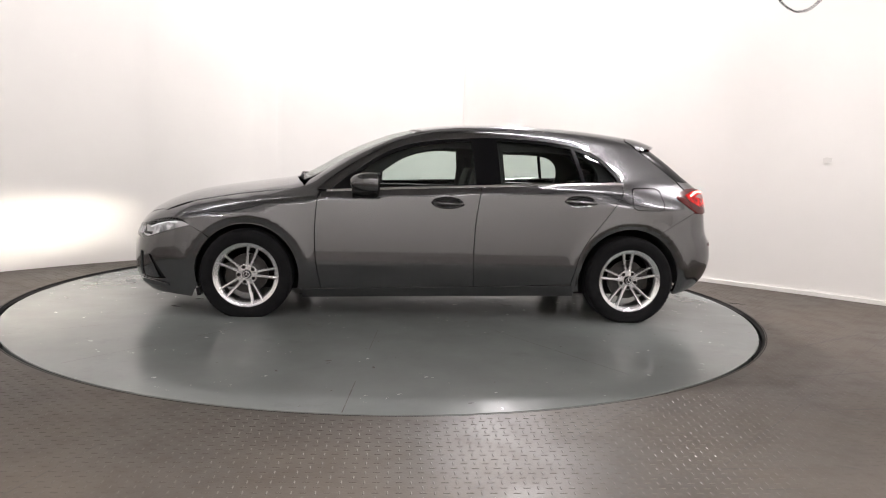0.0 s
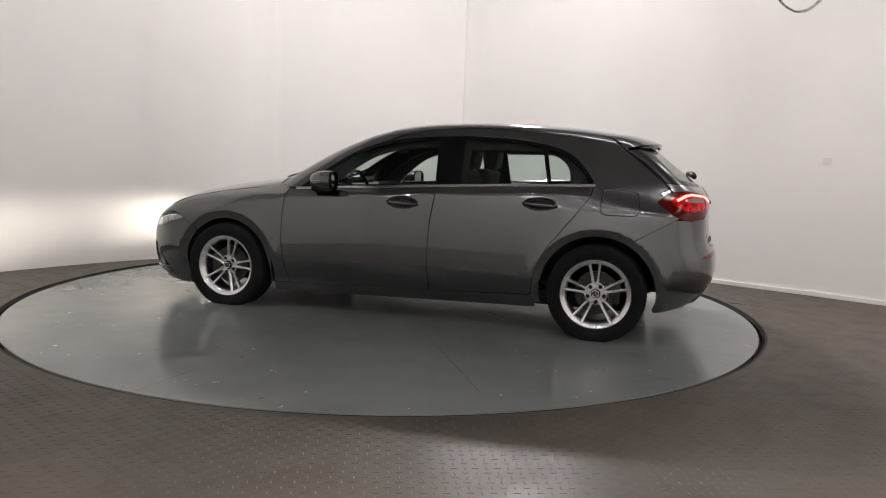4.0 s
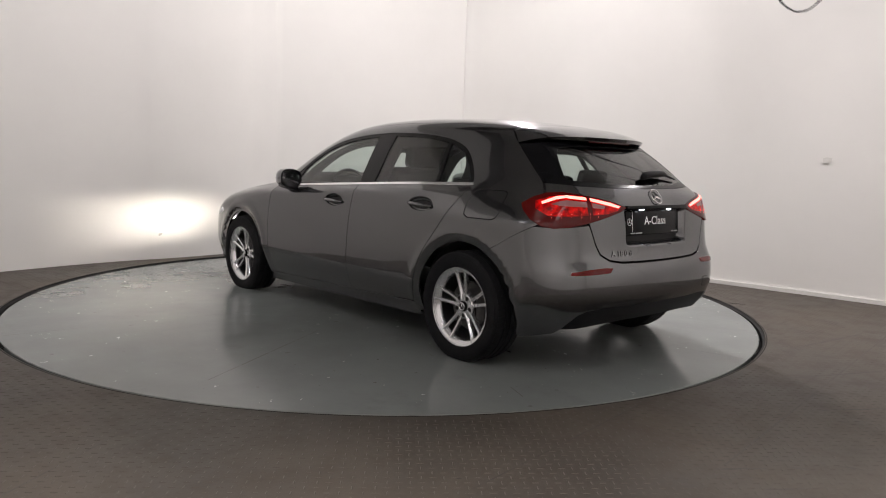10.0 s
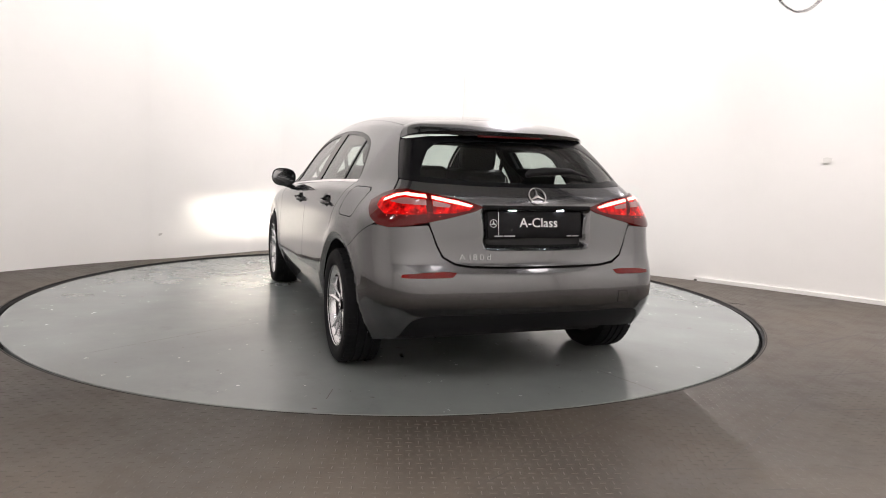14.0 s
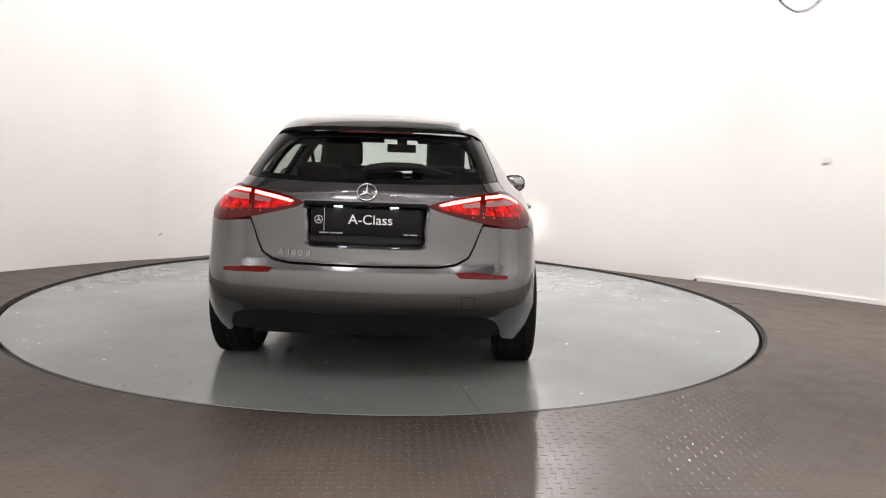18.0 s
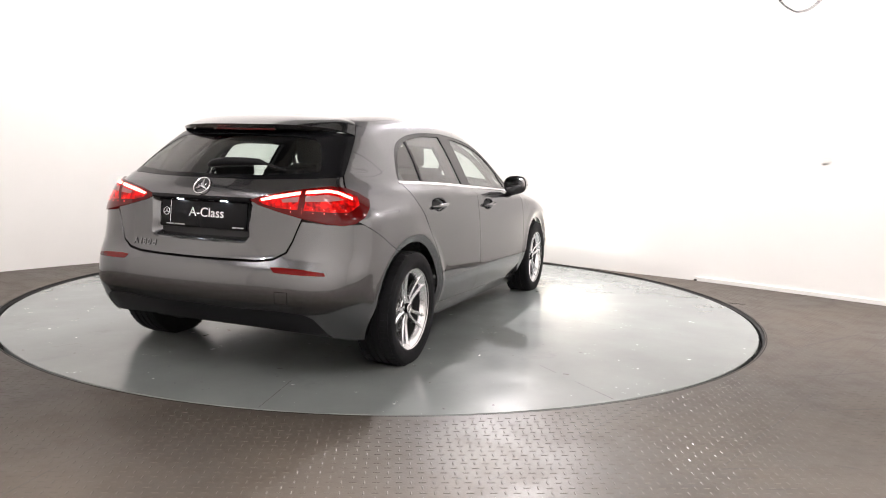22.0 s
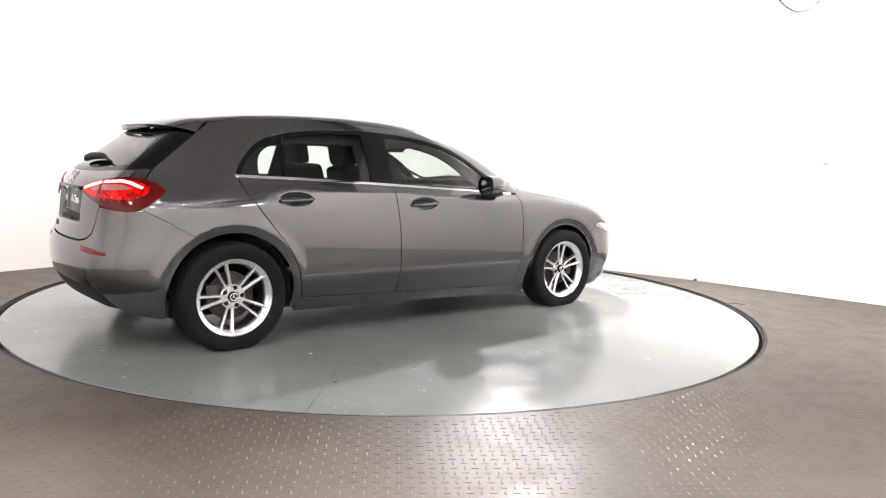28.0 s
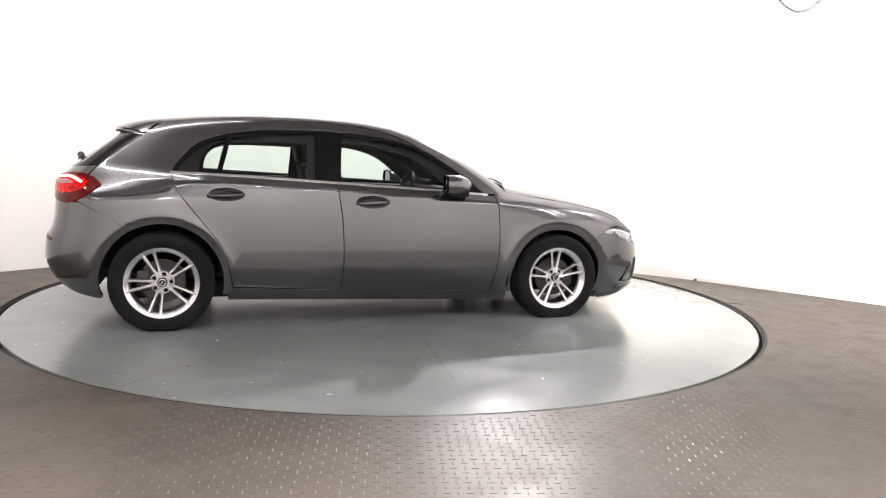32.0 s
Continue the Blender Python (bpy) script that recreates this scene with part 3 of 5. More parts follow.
SILL = [(0.985, 0.188), (0.855, 0.196), (-0.23, 0.230), (-0.938, 0.258), (-0.965, 0.208), (-0.965, 0.178), (0.985, 0.130)]
panel("sill", [SILL], pr_side, M_PAINT, car, "grey metallic lower sill", lift=-0.004, flange=0.05)

# glass and frames of the side windows
G1 = [(0.64, 0.932), (0.595, 1.040), (0.425, 1.152), (0.225, 1.228), (-0.025, 1.268), (-0.205, 1.281), (-0.240, 0.967)]
G2 = [(-0.410, 0.976), (-0.390, 1.287), (-0.72, 1.277), (-0.945, 1.246), (-1.010, 0.999)]
G3 = [(-1.033, 1.003), (-0.972, 1.239), (-1.125, 1.182), (-1.238, 1.078), (-1.278, 1.014)]
dlo = curve(DLO_TOP, 3) + [(x, float(belt_z(x)) + 0.004) for x in np.linspace(-1.30, 0.78, 14)]
g1 = G1[:1] + curve(G1[1:6], 3) + G1[6:]
g2 = G2[:1] + curve(G2[1:4], 3) + G2[4:]
g3 = G3[:1] + curve(G3[1:5], 3)
panel("window_surround", [dlo, g1, g2, g3], pr_side, M_BLACK, car, "gloss black window frames and pillar", lift=-0.004, flange=0.02)
for nm, gl in (("front_side_window", g1), ("rear_side_window", g2), ("quarter_window", g3)):
    for ob in panel(nm, [gl], pr_side, M_GLASS, car, "tinted side window", lift=-0.009, flange=0):
        ob.visible_shadow = False
trim_out = [(0.78, 0.905), (0.62, 1.06), (0.42, 1.19), (0.20, 1.265), (-0.10, 1.305), (-0.50, 1.318), (-0.90, 1.30), (-1.20, 1.24), (-1.40, 1.10), (-1.47, 0.965), (-1.10, 0.96), (-0.40, 0.94)]
trim_f = curve([(0.615, 0.935), (0.47, 1.05), (0.28, 1.178), (0.05, 1.243), (-0.17, 1.252), (-0.225, 1.22), (-0.215, 0.95)], 3)
trim_r = curve([(-0.45, 0.985), (-0.44, 1.22), (-0.47, 1.240), (-0.80, 1.244), (-1.00, 1.232), (-1.095, 1.185), (-1.142, 1.11), (-1.148, 1.01), (-1.12, 0.988)], 3)
panel("window_trim", [trim_out, trim_f, trim_r], pr_side, M_TRIM, car, "dark cabin trim round the windows", lift=-0.05, flange=0.02, h=0.04)
strip = [(x, float(belt_z(x)) + 0.003) for x in np.linspace(0.82, -1.315, 26)] + [(x, float(belt_z(x)) - 0.010) for x in np.linspace(-1.315, 0.82, 26)]
panel("belt_strip", [strip], pr_side, M_CHROME, car, "bright chrome strip under the windows", lift=0.003, flange=0.01)

# bonnet, windscreen and roof, from above (along the car, across)
shut = pr_side(np.array([(0.99, 0.915), (1.13, 0.892), (1.45, 0.851), (1.72, 0.801), (1.93, 0.727)]))
panel("bonnet", [[(2.18, 0.0), (2.165, 0.25), (2.11, 0.48)] + [(float(a), float(b) - 0.004) for a, b in reversed(shut[:, :2].tolist())] + [(1.04, 0.55), (1.085, 0.3), (1.10, 0.0), (1.085, -0.3), (1.04, -0.55)] + [(float(a), -float(b) + 0.004) for a, b in shut[:, :2].tolist()] + [(2.11, -0.48), (2.165, -0.25)]],
      pr_top, M_PAINT, car, "grey metallic bonnet", sides=1)
edge = pr_side(np.array(curve(WS_EDGE, 2)))[:, :2]
edge = [(float(a), float(b) - 0.006) for a, b in edge]
ws = [(1.075, 0.0), (1.06, 0.3), (1.01, 0.55)] + edge[1:] + [(0.20, 0.30), (0.215, 0.0)]
ws = ws + [(a, -b) for a, b in reversed(ws[1:-1])]
ws_in = [(0.64 + (a - 0.64) * 0.94 - 0.005, b * 0.965) for a, b in ws]
panel("windscreen_surround", [ws, ws_in], pr_top, M_BLACK, car, "black windscreen edge", lift=-0.003, flange=0.01, sides=1)
panel("windscreen", [ws_in], pr_top, M_GLASS, car, "tinted windscreen", lift=-0.005, flange=0, sides=1)[0].visible_shadow = False
rail = pr_side(np.array(curve(WS_EDGE[-1:] + RAIL, 3)))[:, :2]
rail = [(float(a), float(b) - 0.004) for a, b in rail]
roof = [(0.19, 0.0), (0.18, 0.30)] + rail + [(-1.400, 0.44), (-1.425, 0.28), (-1.435, 0.0)]
roof = roof + [(a, -b) for a, b in reversed(roof[1:-1])]
panel("roof", [roof], pr_top, M_PAINT, car, "grey metallic roof", sides=1, h=0.04)

# the tail, from behind
GLASS_H = [(0.0, 1.268), R(0.28, 1.266), R(0.45, 1.256), S(-1.49, 1.236), S(-1.612, 1.138), S(-1.742, 1.035), R(0.620, 1.030), R(0.55, 1.020), R(0.30, 1.010), (0.0, 1.008)]
PANE_H = [(0.0, 1.242), R(0.30, 1.238), R(0.43, 1.224), R(0.48, 1.19), R(0.560, 1.072), R(0.562, 1.048), R(0.30, 1.028), (0.0, 1.026)]
ge = [float(v) - 0.003 for v in pr_side(np.array([(-1.750, 1.026), (-1.772, 1.000), (-1.797, 0.970), (-1.81, 0.945)]))[:, 1]]
gate_h = [(0.0, 1.003), (0.30, 1.005), (0.55, 1.015), (ge[0], 1.026), (ge[1], 1.000), (ge[2], 0.970), (ge[3], 0.945), (0.60, 0.88), (0.562, 0.82), (0.545, 0.775), (0.524, 0.718), (0.497, 0.665), (0.440, 0.634), (0.36, 0.622), (0.2, 0.619), (0.0, 0.618)]
RECESS = [(0.0, 0.914), (0.27, 0.912), (0.302, 0.904), (0.312, 0.880), (0.300, 0.78), (0.304, 0.725), (0.292, 0.700), (0.26, 0.692), (0.0, 0.690)]
panel("rear_window_surround", [both(GLASS_H), both(PANE_H)], pr_fan, M_BLACK, car, "gloss black rear window edge", lift=-0.003, sides=1)
panel("rear_window", [both(PANE_H)], pr_fan, M_REARGLASS, car, "tinted rear window", lift=-0.005, flange=0, sides=1)[0].visible_shadow = False
tailgate = panel("tailgate_skin", [both(gate_h), both(RECESS)], pr_rear, M_PAINT, car, "grey metallic tailgate", sides=1, flange=0.02)[0]
dish("plate_recess", both(RECESS), pr_rear, 0.058, 0.046, M_PAINT, car, "hollow for the plate", sides=1)

# rear bumper and diffuser
arch_back = [S(*q) for q in arc(AXR, HUBR, ARCH_RR, 196, 122, 10)]
seam = [S(-1.560, 0.648), S(-1.63, 0.686), S(-1.72, 0.741), S(-1.83, 0.801)]
top_half = seam + [R(0.70, 0.80), R(0.570, 0.812), R(0.554, 0.775), R(0.534, 0.715), R(0.506, 0.657), R(0.446, 0.622), R(0.36, 0.609), R(0.2, 0.606), (0.0, 0.605)]
low_half = [(0.0, 0.383), R(0.30, 0.378), R(0.47, 0.380), R(0.60, 0.370), R(0.645, 0.348), R(0.665, 0.312), R(0.680, 0.262), S(-1.90, 0.236), S(-1.81, 0.213), S(-1.735, 0.200)]
bumper = arch_back + top_half + [(-a, b) for a, b in reversed(top_half[:-1])] + [(-a, b) for a, b in reversed(arch_back)] + [(-a, b) for a, b in reversed(low_half[1:])] + low_half
panel("rear_bumper", [bumper], pr_fan, M_PAINT, car, "grey metallic rear bumper", sides=1, flange=0.03)
diff = [(0.0, 0.388), R(0.30, 0.383), R(0.47, 0.385), R(0.605, 0.375), R(0.650, 0.350), R(0.670, 0.313), R(0.685, 0.258), R(0.60, 0.258), R(0.45, 0.272), R(0.30, 0.282), (0.0, 0.286)]
panel("rear_diffuser", [both(diff)], pr_fan, M_PLASTIC, car, "grained black lower bumper", lift=-0.006, sides=1, flange=0.06)

# front bumper
arch_front = [FS(*q) for q in arc(AXF, HUBF, ARCH_R, -14, 44, 10)]
fb = [(0.0, 0.14), (20, 0.14), (38, 0.14), FS(1.92, 0.135), FS(1.76, 0.12)] + arch_front + [FS(1.66, 0.585), FS(1.745, 0.626), FS(1.90, 0.578), FS(2.05, 0.535), (32, 0.50), (15, 0.49), (0.0, 0.48)]
VENT = [FS(2.13, 0.435), FS(2.03, 0.412), FS(1.98, 0.335), FS(1.925, 0.248), FS(2.0, 0.234), FS(2.13, 0.230)]
panel("front_bumper", [fb, VENT], pr_ffan, M_PAINT, car, "grey metallic front bumper half", flange=0.03)
panel("bumper_vent", [[(a * 1.01, b) for a, b in VENT]], pr_ffan, M_PLASTIC, car, "black bumper air vent", lift=-0.03)
panel("vent_fin", [[FS(2.135, 0.435), FS(2.075, 0.415), FS(2.03, 0.33), FS(1.99, 0.245), FS(2.06, 0.232), FS(2.135, 0.230)]], pr_ffan, M_PAINT, car, "grey fin in the vent", lift=-0.012, flange=0.02)
panel("vent_blade", [[FS(2.13, 0.232), FS(2.06, 0.230), FS(1.95, 0.220), FS(1.912, 0.208), FS(1.915, 0.192), FS(2.05, 0.198), FS(2.13, 0.205)]], pr_ffan, M_PAINT, car, "grey blade under the vent", lift=0.010)
panel("grille", [[(-23, 0.50), (0, 0.485), (23, 0.50), (24, 0.67), (0.0, 0.70), (-24, 0.67)]], pr_ffan, M_PLASTIC, car, "black front grille", lift=-0.02, sides=1)

# inner dark shell behind the gaps
inner_side = ([(1.70, 0.60), (1.80, 0.66), (1.72, 0.77), (1.13, 0.86), (0.82, 0.885)] + [(x, float(belt_z(x)) - 0.02) for x in np.linspace(0.78, -1.30, 8)] + [(-1.60, 0.97), (-1.80, 0.95), (-1.80, 0.80)]
              + arc(AXR, HUBR, 0.40, 100, -8, 12) + [(-0.93, 0.18), (0.96, 0.14)] + arc(AXF, HUBF, 0.40, 192, 44, 12))
panel("inner_shell", [inner_side], pr_side, M_UNDER, car, "dark inner body", lift=-0.022, flange=0, h=0.06)
panel("inner_tail", [both([(0.0, 1.0), (0.58, 1.005), (0.70, 0.95), (0.74, 0.60), (0.70, 0.30), (0.0, 0.24)])], pr_rear, M_UNDER, car, "dark inner tail", lift=-0.045, flange=0, h=0.06, sides=1)
panel("headliner", [[(0.10, -0.50), (0.10, 0.50), (-0.2, 0.53), (-1.1, 0.48), (-1.42, 0.42), (-1.42, -0.42), (-1.1, -0.48), (-0.2, -0.53)]], pr_top, M_LINER, car, "dark cloth headliner", lift=-0.03, flange=0, h=0.08, sides=1)
part("underbody", box("underbody", (3.55, 1.30, 0.12), pose(0.10, 0, 0.225), M_UNDER, 0.03), car, "dark underbody")

# ---- wheels ----
TYRE_R = 0.318


def star(name, r, material, parent, m, label="", wire=0.06):
    """a plain round badge: a ring with three bars"""
    bm = bmesh.new()
    n, k = 28, 8
    for i in range(n):
        for j in range(k):
            a, b = 2 * math.pi * i / n, 2 * math.pi * j / k
            rr = r + r * wire * 1.4 * math.cos(b)
            bm.verts.new((rr * math.cos(a), r * wire * math.sin(b), rr * math.sin(a)))
    bm.verts.ensure_lookup_table()
    for i in range(n):
        for j in range(k):
            i2, j2 = (i + 1) % n, (j + 1) % k
            bm.faces.new([bm.verts[q] for q in (i * k + j, i2 * k + j, i2 * k + j2, i * k + j2)])
    for i in range(3):
        a = math.pi / 2 + i * 2 * math.pi / 3
        d, s = Vector((math.cos(a), 0, math.sin(a))), Vector((-math.sin(a), 0, math.cos(a)))
        w = r * 0.20
        vs = [bm.verts.new(q) for q in (s * w + Vector((0, -0.001, 0)), d * r, -s * w + Vector((0, -0.001, 0)), Vector((0, r * 0.14, 0)), -d * w * 0.6)]
        bm.faces.new((vs[0], vs[1], vs[3]))
        bm.faces.new((vs[1], vs[2], vs[3]))
        bm.faces.new((vs[2], vs[1], vs[0]))
    return part(name, from_bm(name, bm, material, True, 30), parent, label, m)


def spoke_mesh():
    """half of a twin spoke, pointing up, its outer face towards +y"""
    stations = [(0.040, 0.0125, 0.021, 0.064, 0.034), (0.075, 0.0165, 0.019, 0.062, 0.034), (0.125, 0.0240, 0.0185, 0.068, 0.032), (0.175, 0.0310, 0.0195, 0.077, 0.030), (0.200, 0.0350, 0.023, 0.0845, 0.026), (0.213, 0.0370, 0.027, 0.0885, 0.012)]
    bm = bmesh.new()
    rings = []
    for r, off, w, y, dpt in stations:
        rings.append([bm.verts.new(q) for q in ((off - w * 0.60, y - dpt, r), (off - w * 0.52, y - 0.009, r), (off - w * 0.05, y, r), (off + w * 0.28, y, r), (off + w * 0.5, y - 0.006, r), (off + w * 0.55, y - dpt, r))])
    for a, b in zip(rings, rings[1:]):
        for i in range(5):
            bm.faces.new((a[i], a[i + 1], b[i + 1], b[i]))
    bm.faces.new(rings[0])
    bm.faces.new(list(reversed(rings[-1])))
    return from_bm("spoke", bm, M_ALLOY, True, 28)


SPOKE_A = spoke_mesh()
SPOKE_B = bpy.data.meshes.new("spoke")
_bm = bmesh.new()
_bm.from_mesh(SPOKE_A)
bmesh.ops.scale(_bm, vec=(-1, 1, 1), verts=_bm.verts)
SPOKE_B = from_bm("spoke", _bm, M_ALLOY, True, 28)
RIM = lathe("rim", [(0.2215, 0.094), (0.2255, 0.097), (0.2265, 0.093), (0.2210, 0.0885), (0.2120, 0.086), (0.2000, 0.079), (0.1920, 0.066), (0.1900, 0.055)], M_ALLOY, 64, angle=50)
BARREL = lathe("barrel", [(0.1900, 0.055), (0.1930, 0.02), (0.1960, -0.06), (0.2100, -0.092), (0.222, -0.095)], M_SHADED_ALLOY, 48)
TREAD = [(0.222, -0.094), (0.240, -0.103), (0.275, -0.108), (0.300, -0.103), (0.312, -0.092), (0.3165, -0.078), (0.318, -0.050), (0.318, -0.046), (0.311, -0.044), (0.311, -0.037), (0.318, -0.035), (0.3185, -0.005), (0.311, -0.003), (0.311, 0.003), (0.3185, 0.005),
         (0.318, 0.035), (0.311, 0.037), (0.311, 0.044), (0.318, 0.046), (0.318, 0.050), (0.3165, 0.078), (0.312, 0.092), (0.302, 0.1025), (0.2975, 0.1035), (0.296, 0.1055), (0.275, 0.109), (0.250, 0.107), (0.247, 0.1052), (0.2445, 0.1055), (0.235, 0.102), (0.2265, 0.0965), (0.222, 0.090)]
BRAKE = lathe("brake_disc", [(0.05, 0.02), (0.075, 0.022), (0.076, 0.012), (0.140, 0.012), (0.140, -0.006), (0.05, -0.006)], M_DISCBRAKE, 48)
HUBDISC = lathe("hub", [(0.0001, 0.057), (0.030, 0.059), (0.068, 0.058), (0.074, 0.053), (0.078, 0.036), (0.078, 0.0)], M_ALLOY, 40)
BOLT = lathe("bolt", [(0.0001, 0.0600), (0.010, 0.0604), (0.0125, 0.0606), (0.0132, 0.050)], M_RING, 14)
CAP = lathe("cap", [(0.0001, 0.072), (0.026, 0.071), (0.030, 0.067), (0.031, 0.050)], M_BLACK, 28)
VALVE = lathe("valve", [(0.0001, 0.012), (0.004, 0.012), (0.0045, -0.02)], M_PLASTIC, 10)
LUGN = 60


def tyre_blocks(hz):
    """shoulder blocks along the tread edge"""
    bm = bmesh.new()
    for i in range(LUGN):
        a = 2 * math.pi * i / LUGN
        for s in (-1, 1):
            for (r0, y0, r1, y1) in ((0.3168, 0.052, 0.3128, 0.0935),):
                c = [bm.verts.new(((r) * math.cos(a + da), s * y, r * math.sin(a + da))) for r, y, da in ((r0 + 0.0035, y0, 0.01), (r0 + 0.0035, y0, 0.082), (r1 + 0.003, y1, 0.082), (r1 + 0.003, y1, 0.01), (r0 - 0.003, y0, 0.01), (r0 - 0.003, y0, 0.082), (r1 - 0.004, y1 - 0.002, 0.082), (r1 - 0.004, y1 - 0.002, 0.01))]
                for f in ((0, 1, 2, 3), (0, 4, 5, 1), (1, 5, 6, 2), (2, 6, 7, 3), (3, 7, 4, 0)):
                    bm.faces.new([c[k] for k in f])
    return from_bm("tread_ring", bm, M_TYRE, False)


TYRE_SRC = lathe("tyre", TREAD, M_TYRE, 72, angle=40)
BLOCKS_SRC = tyre_blocks(0.3)


def settle(src, hz, turn):
    """the same tyre, pressed flat where it stands"""
    me = src.copy()
    rot = Matrix.Rotation(turn, 3, "Y").inverted()
    co = np.empty(len(me.vertices) * 3)
    me.vertices.foreach_get("co", co)
    co = co.reshape(-1, 3)
    co[:, 2] = np.maximum(co[:, 2], -hz + 0.0015)
    co = co @ np.array(rot).T
    me.vertices.foreach_set("co", co.ravel())
    me.update()
    return me


def wheel(x, side, hz, turn, front):
    a = radians(turn)
    spin = Matrix.Rotation(a, 4, "Y")
    base = Matrix.Translation((x, 0.785 * side, hz)) @ (Matrix.Identity(4) if side > 0 else Matrix.Rotation(math.pi, 4, "Z")) @ spin
    w = part("wheel", RIM, car, "silver twin-spoke alloy wheel with black tyre", base)
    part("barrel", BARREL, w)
    part("tyre", settle(TYRE_SRC, hz, a), w, "black rubber tyre")
    tagged(part("tread_ring", settle(BLOCKS_SRC, hz, a), w), kind="stuff")
    for i in range(5):
        for me in (SPOKE_A, SPOKE_B):
            part("spoke", me, w, "", Matrix.Rotation(i * 2 * math.pi / 5, 4, "Y"))
        q = Matrix.Rotation((i + 0.5) * 2 * math.pi / 5, 4, "Y")
        part("bolt", BOLT, w, "", q @ Matrix.Translation((0, 0, 0.054)))
    part("hub", HUBDISC, w)
    part("cap", CAP, w, "black centre cap")
    star("cap_badge", 0.021, M_CHROME, w, Matrix.Translation((0, 0.072, 0)) @ Matrix.Rotation(-a, 4, "Y"), "", 0.10)
    part("brake_disc", BRAKE, w, "worn steel brake disc")
    part("valve", VALVE, w, "", Matrix.Rotation(radians(36), 4, "Y") @ Matrix.Translation((0, 0.062, 0.190)))
    cal = box("caliper", (0.075, 0.06, 0.14), pose((0.115 if front else -0.115) * side, 0.008, 0.005), M_DISCBRAKE, 0.018)
    part("caliper", cal, w, "", Matrix.Rotation(-a, 4, "Y") @ (Matrix.Identity(4)))


wheel(AXF, 1, HUBF, -13.6, True)
wheel(AXR, 1, HUBR, 4, False)
wheel(AXF, -1, HUBF, 3, True)
wheel(AXR, -1, HUBR, 23, False)


def liner(x, hz):
    n = 22
    v, f = [], []
    for j, (y, r) in enumerate(((0.815, 0.375), (0.45, 0.385))):
        for i in range(n + 1):
            a = radians(-4 + 188 * i / n)
            v.append((x + r * math.cos(a), y, hz + r * math.sin(a)))
    for i in range(n):
        f.append((i, i + 1, n + 2 + i, n + 1 + i))
    c = len(v)
    v.append((x, 0.45, hz))
    for i in range(n):
        f.append((n + 1 + i, n + 2 + i, c))
    v2 = [(a, -b, d) for a, b, d in v]
    for vv in (v, v2):
        part("wheel_arch_liner", mesh("wheel_arch_liner", vv, f, M_UNDER, True), car, "black wheel arch liner")


liner(AXF, HUBF)
liner(AXR, HUBR)
for x, hz in ((AXF, HUBF), (AXR, HUBR)):
    part("axle", tube("axle", [(x, -0.75, hz), (x, 0.75, hz)], 0.045, M_UNDER, 12), car)
for s in (1, -1):
    part("air_deflector", box("air_deflector", (0.03, 0.15, 0.055), pose(1.705, 0.73 * s, 0.160, 0, 12), M_PLASTIC, 0.004), car, "black flap before the front wheel")

# ---- tail lamps ----
LAMP = [R(0.298, 0.905), R(0.38, 0.932), R(0.48, 0.952), R(0.60, 0.970), S(-1.88, 0.979), S(-1.81, 0.972), S(-1.755, 0.950), S(-1.714, 0.914), S(-1.75, 0.882), S(-1.81, 0.838), S(-1.868, 0.808), R(0.745, 0.798), R(0.68, 0.806), R(0.57, 0.828), R(0.44, 0.858), R(0.34, 0.885)]
LAMP_C = (38.0, 0.89)


def shrink(poly, k, c=LAMP_C, kz=None):
    return [(c[0] + (a - c[0]) * k, c[1] + (b - c[1]) * (kz or k)) for a, b in poly]


lamps = panel("tail_lamp", [LAMP], pr_fan, M_REDDARK, car, "lit red tail lamp wrapping round the corner", lift=0.008, flange=0.03, h=0.02)
INNER = [R(0.345, 0.905), R(0.42, 0.926), R(0.545, 0.948), R(0.545, 0.868), R(0.44, 0.874), R(0.37, 0.889)]
OUTER = [R(0.575, 0.952), S(-1.91, 0.961), S(-1.84, 0.952), S(-1.785, 0.928), S(-1.81, 0.892), S(-1.88, 0.858), R(0.70, 0.858), R(0.575, 0.866)]
BAR_I = [R(0.352, 0.911), R(0.42, 0.929), R(0.548, 0.9505), R(0.548, 0.938), R(0.43, 0.916), R(0.362, 0.903)]
BAR_O = [R(0.572, 0.954), R(0.65, 0.9605), S(-1.915, 0.962), S(-1.87, 0.953), S(-1.82, 0.925), S(-1.830, 0.915), S(-1.880, 0.941), S(-1.915, 0.950), R(0.65, 0.948), R(0.572, 0.942)]
WHT_I = [R(0.46, 0.913), R(0.545, 0.929), R(0.545, 0.905), R(0.47, 0.900)]
WHT_O = [R(0.576, 0.932), R(0.66, 0.938), S(-1.90, 0.932), S(-1.87, 0.916), R(0.68, 0.910), R(0.576, 0.908)]
for nm, poly, m, lift in (("lamp_lens", INNER, M_REDLENS, 0.0095), ("lamp_lens", OUTER, M_REDLENS, 0.0095), ("light_bar", BAR_I, M_REDGLOW, 0.0115), ("light_bar", BAR_O, M_REDGLOW, 0.0115), ("reversing_lens", WHT_I, M_WHITELENS, 0.011), ("reversing_lens", WHT_O, M_WHITELENS, 0.011)):
    data = panel_data([poly], pr_fan, 0.015, lift, 0.004)
    for lamp, mir in zip(lamps, (False, True)):
        part(nm, panel_mesh(nm, data, m, mir), lamp, "glowing red light bar" if nm == "light_bar" else "")
LED_ME = lathe("led", [(0.0001, 0.002), (0.0014, 0.0014), (0.002, 0.0)], M_LED, 10, axis="y")
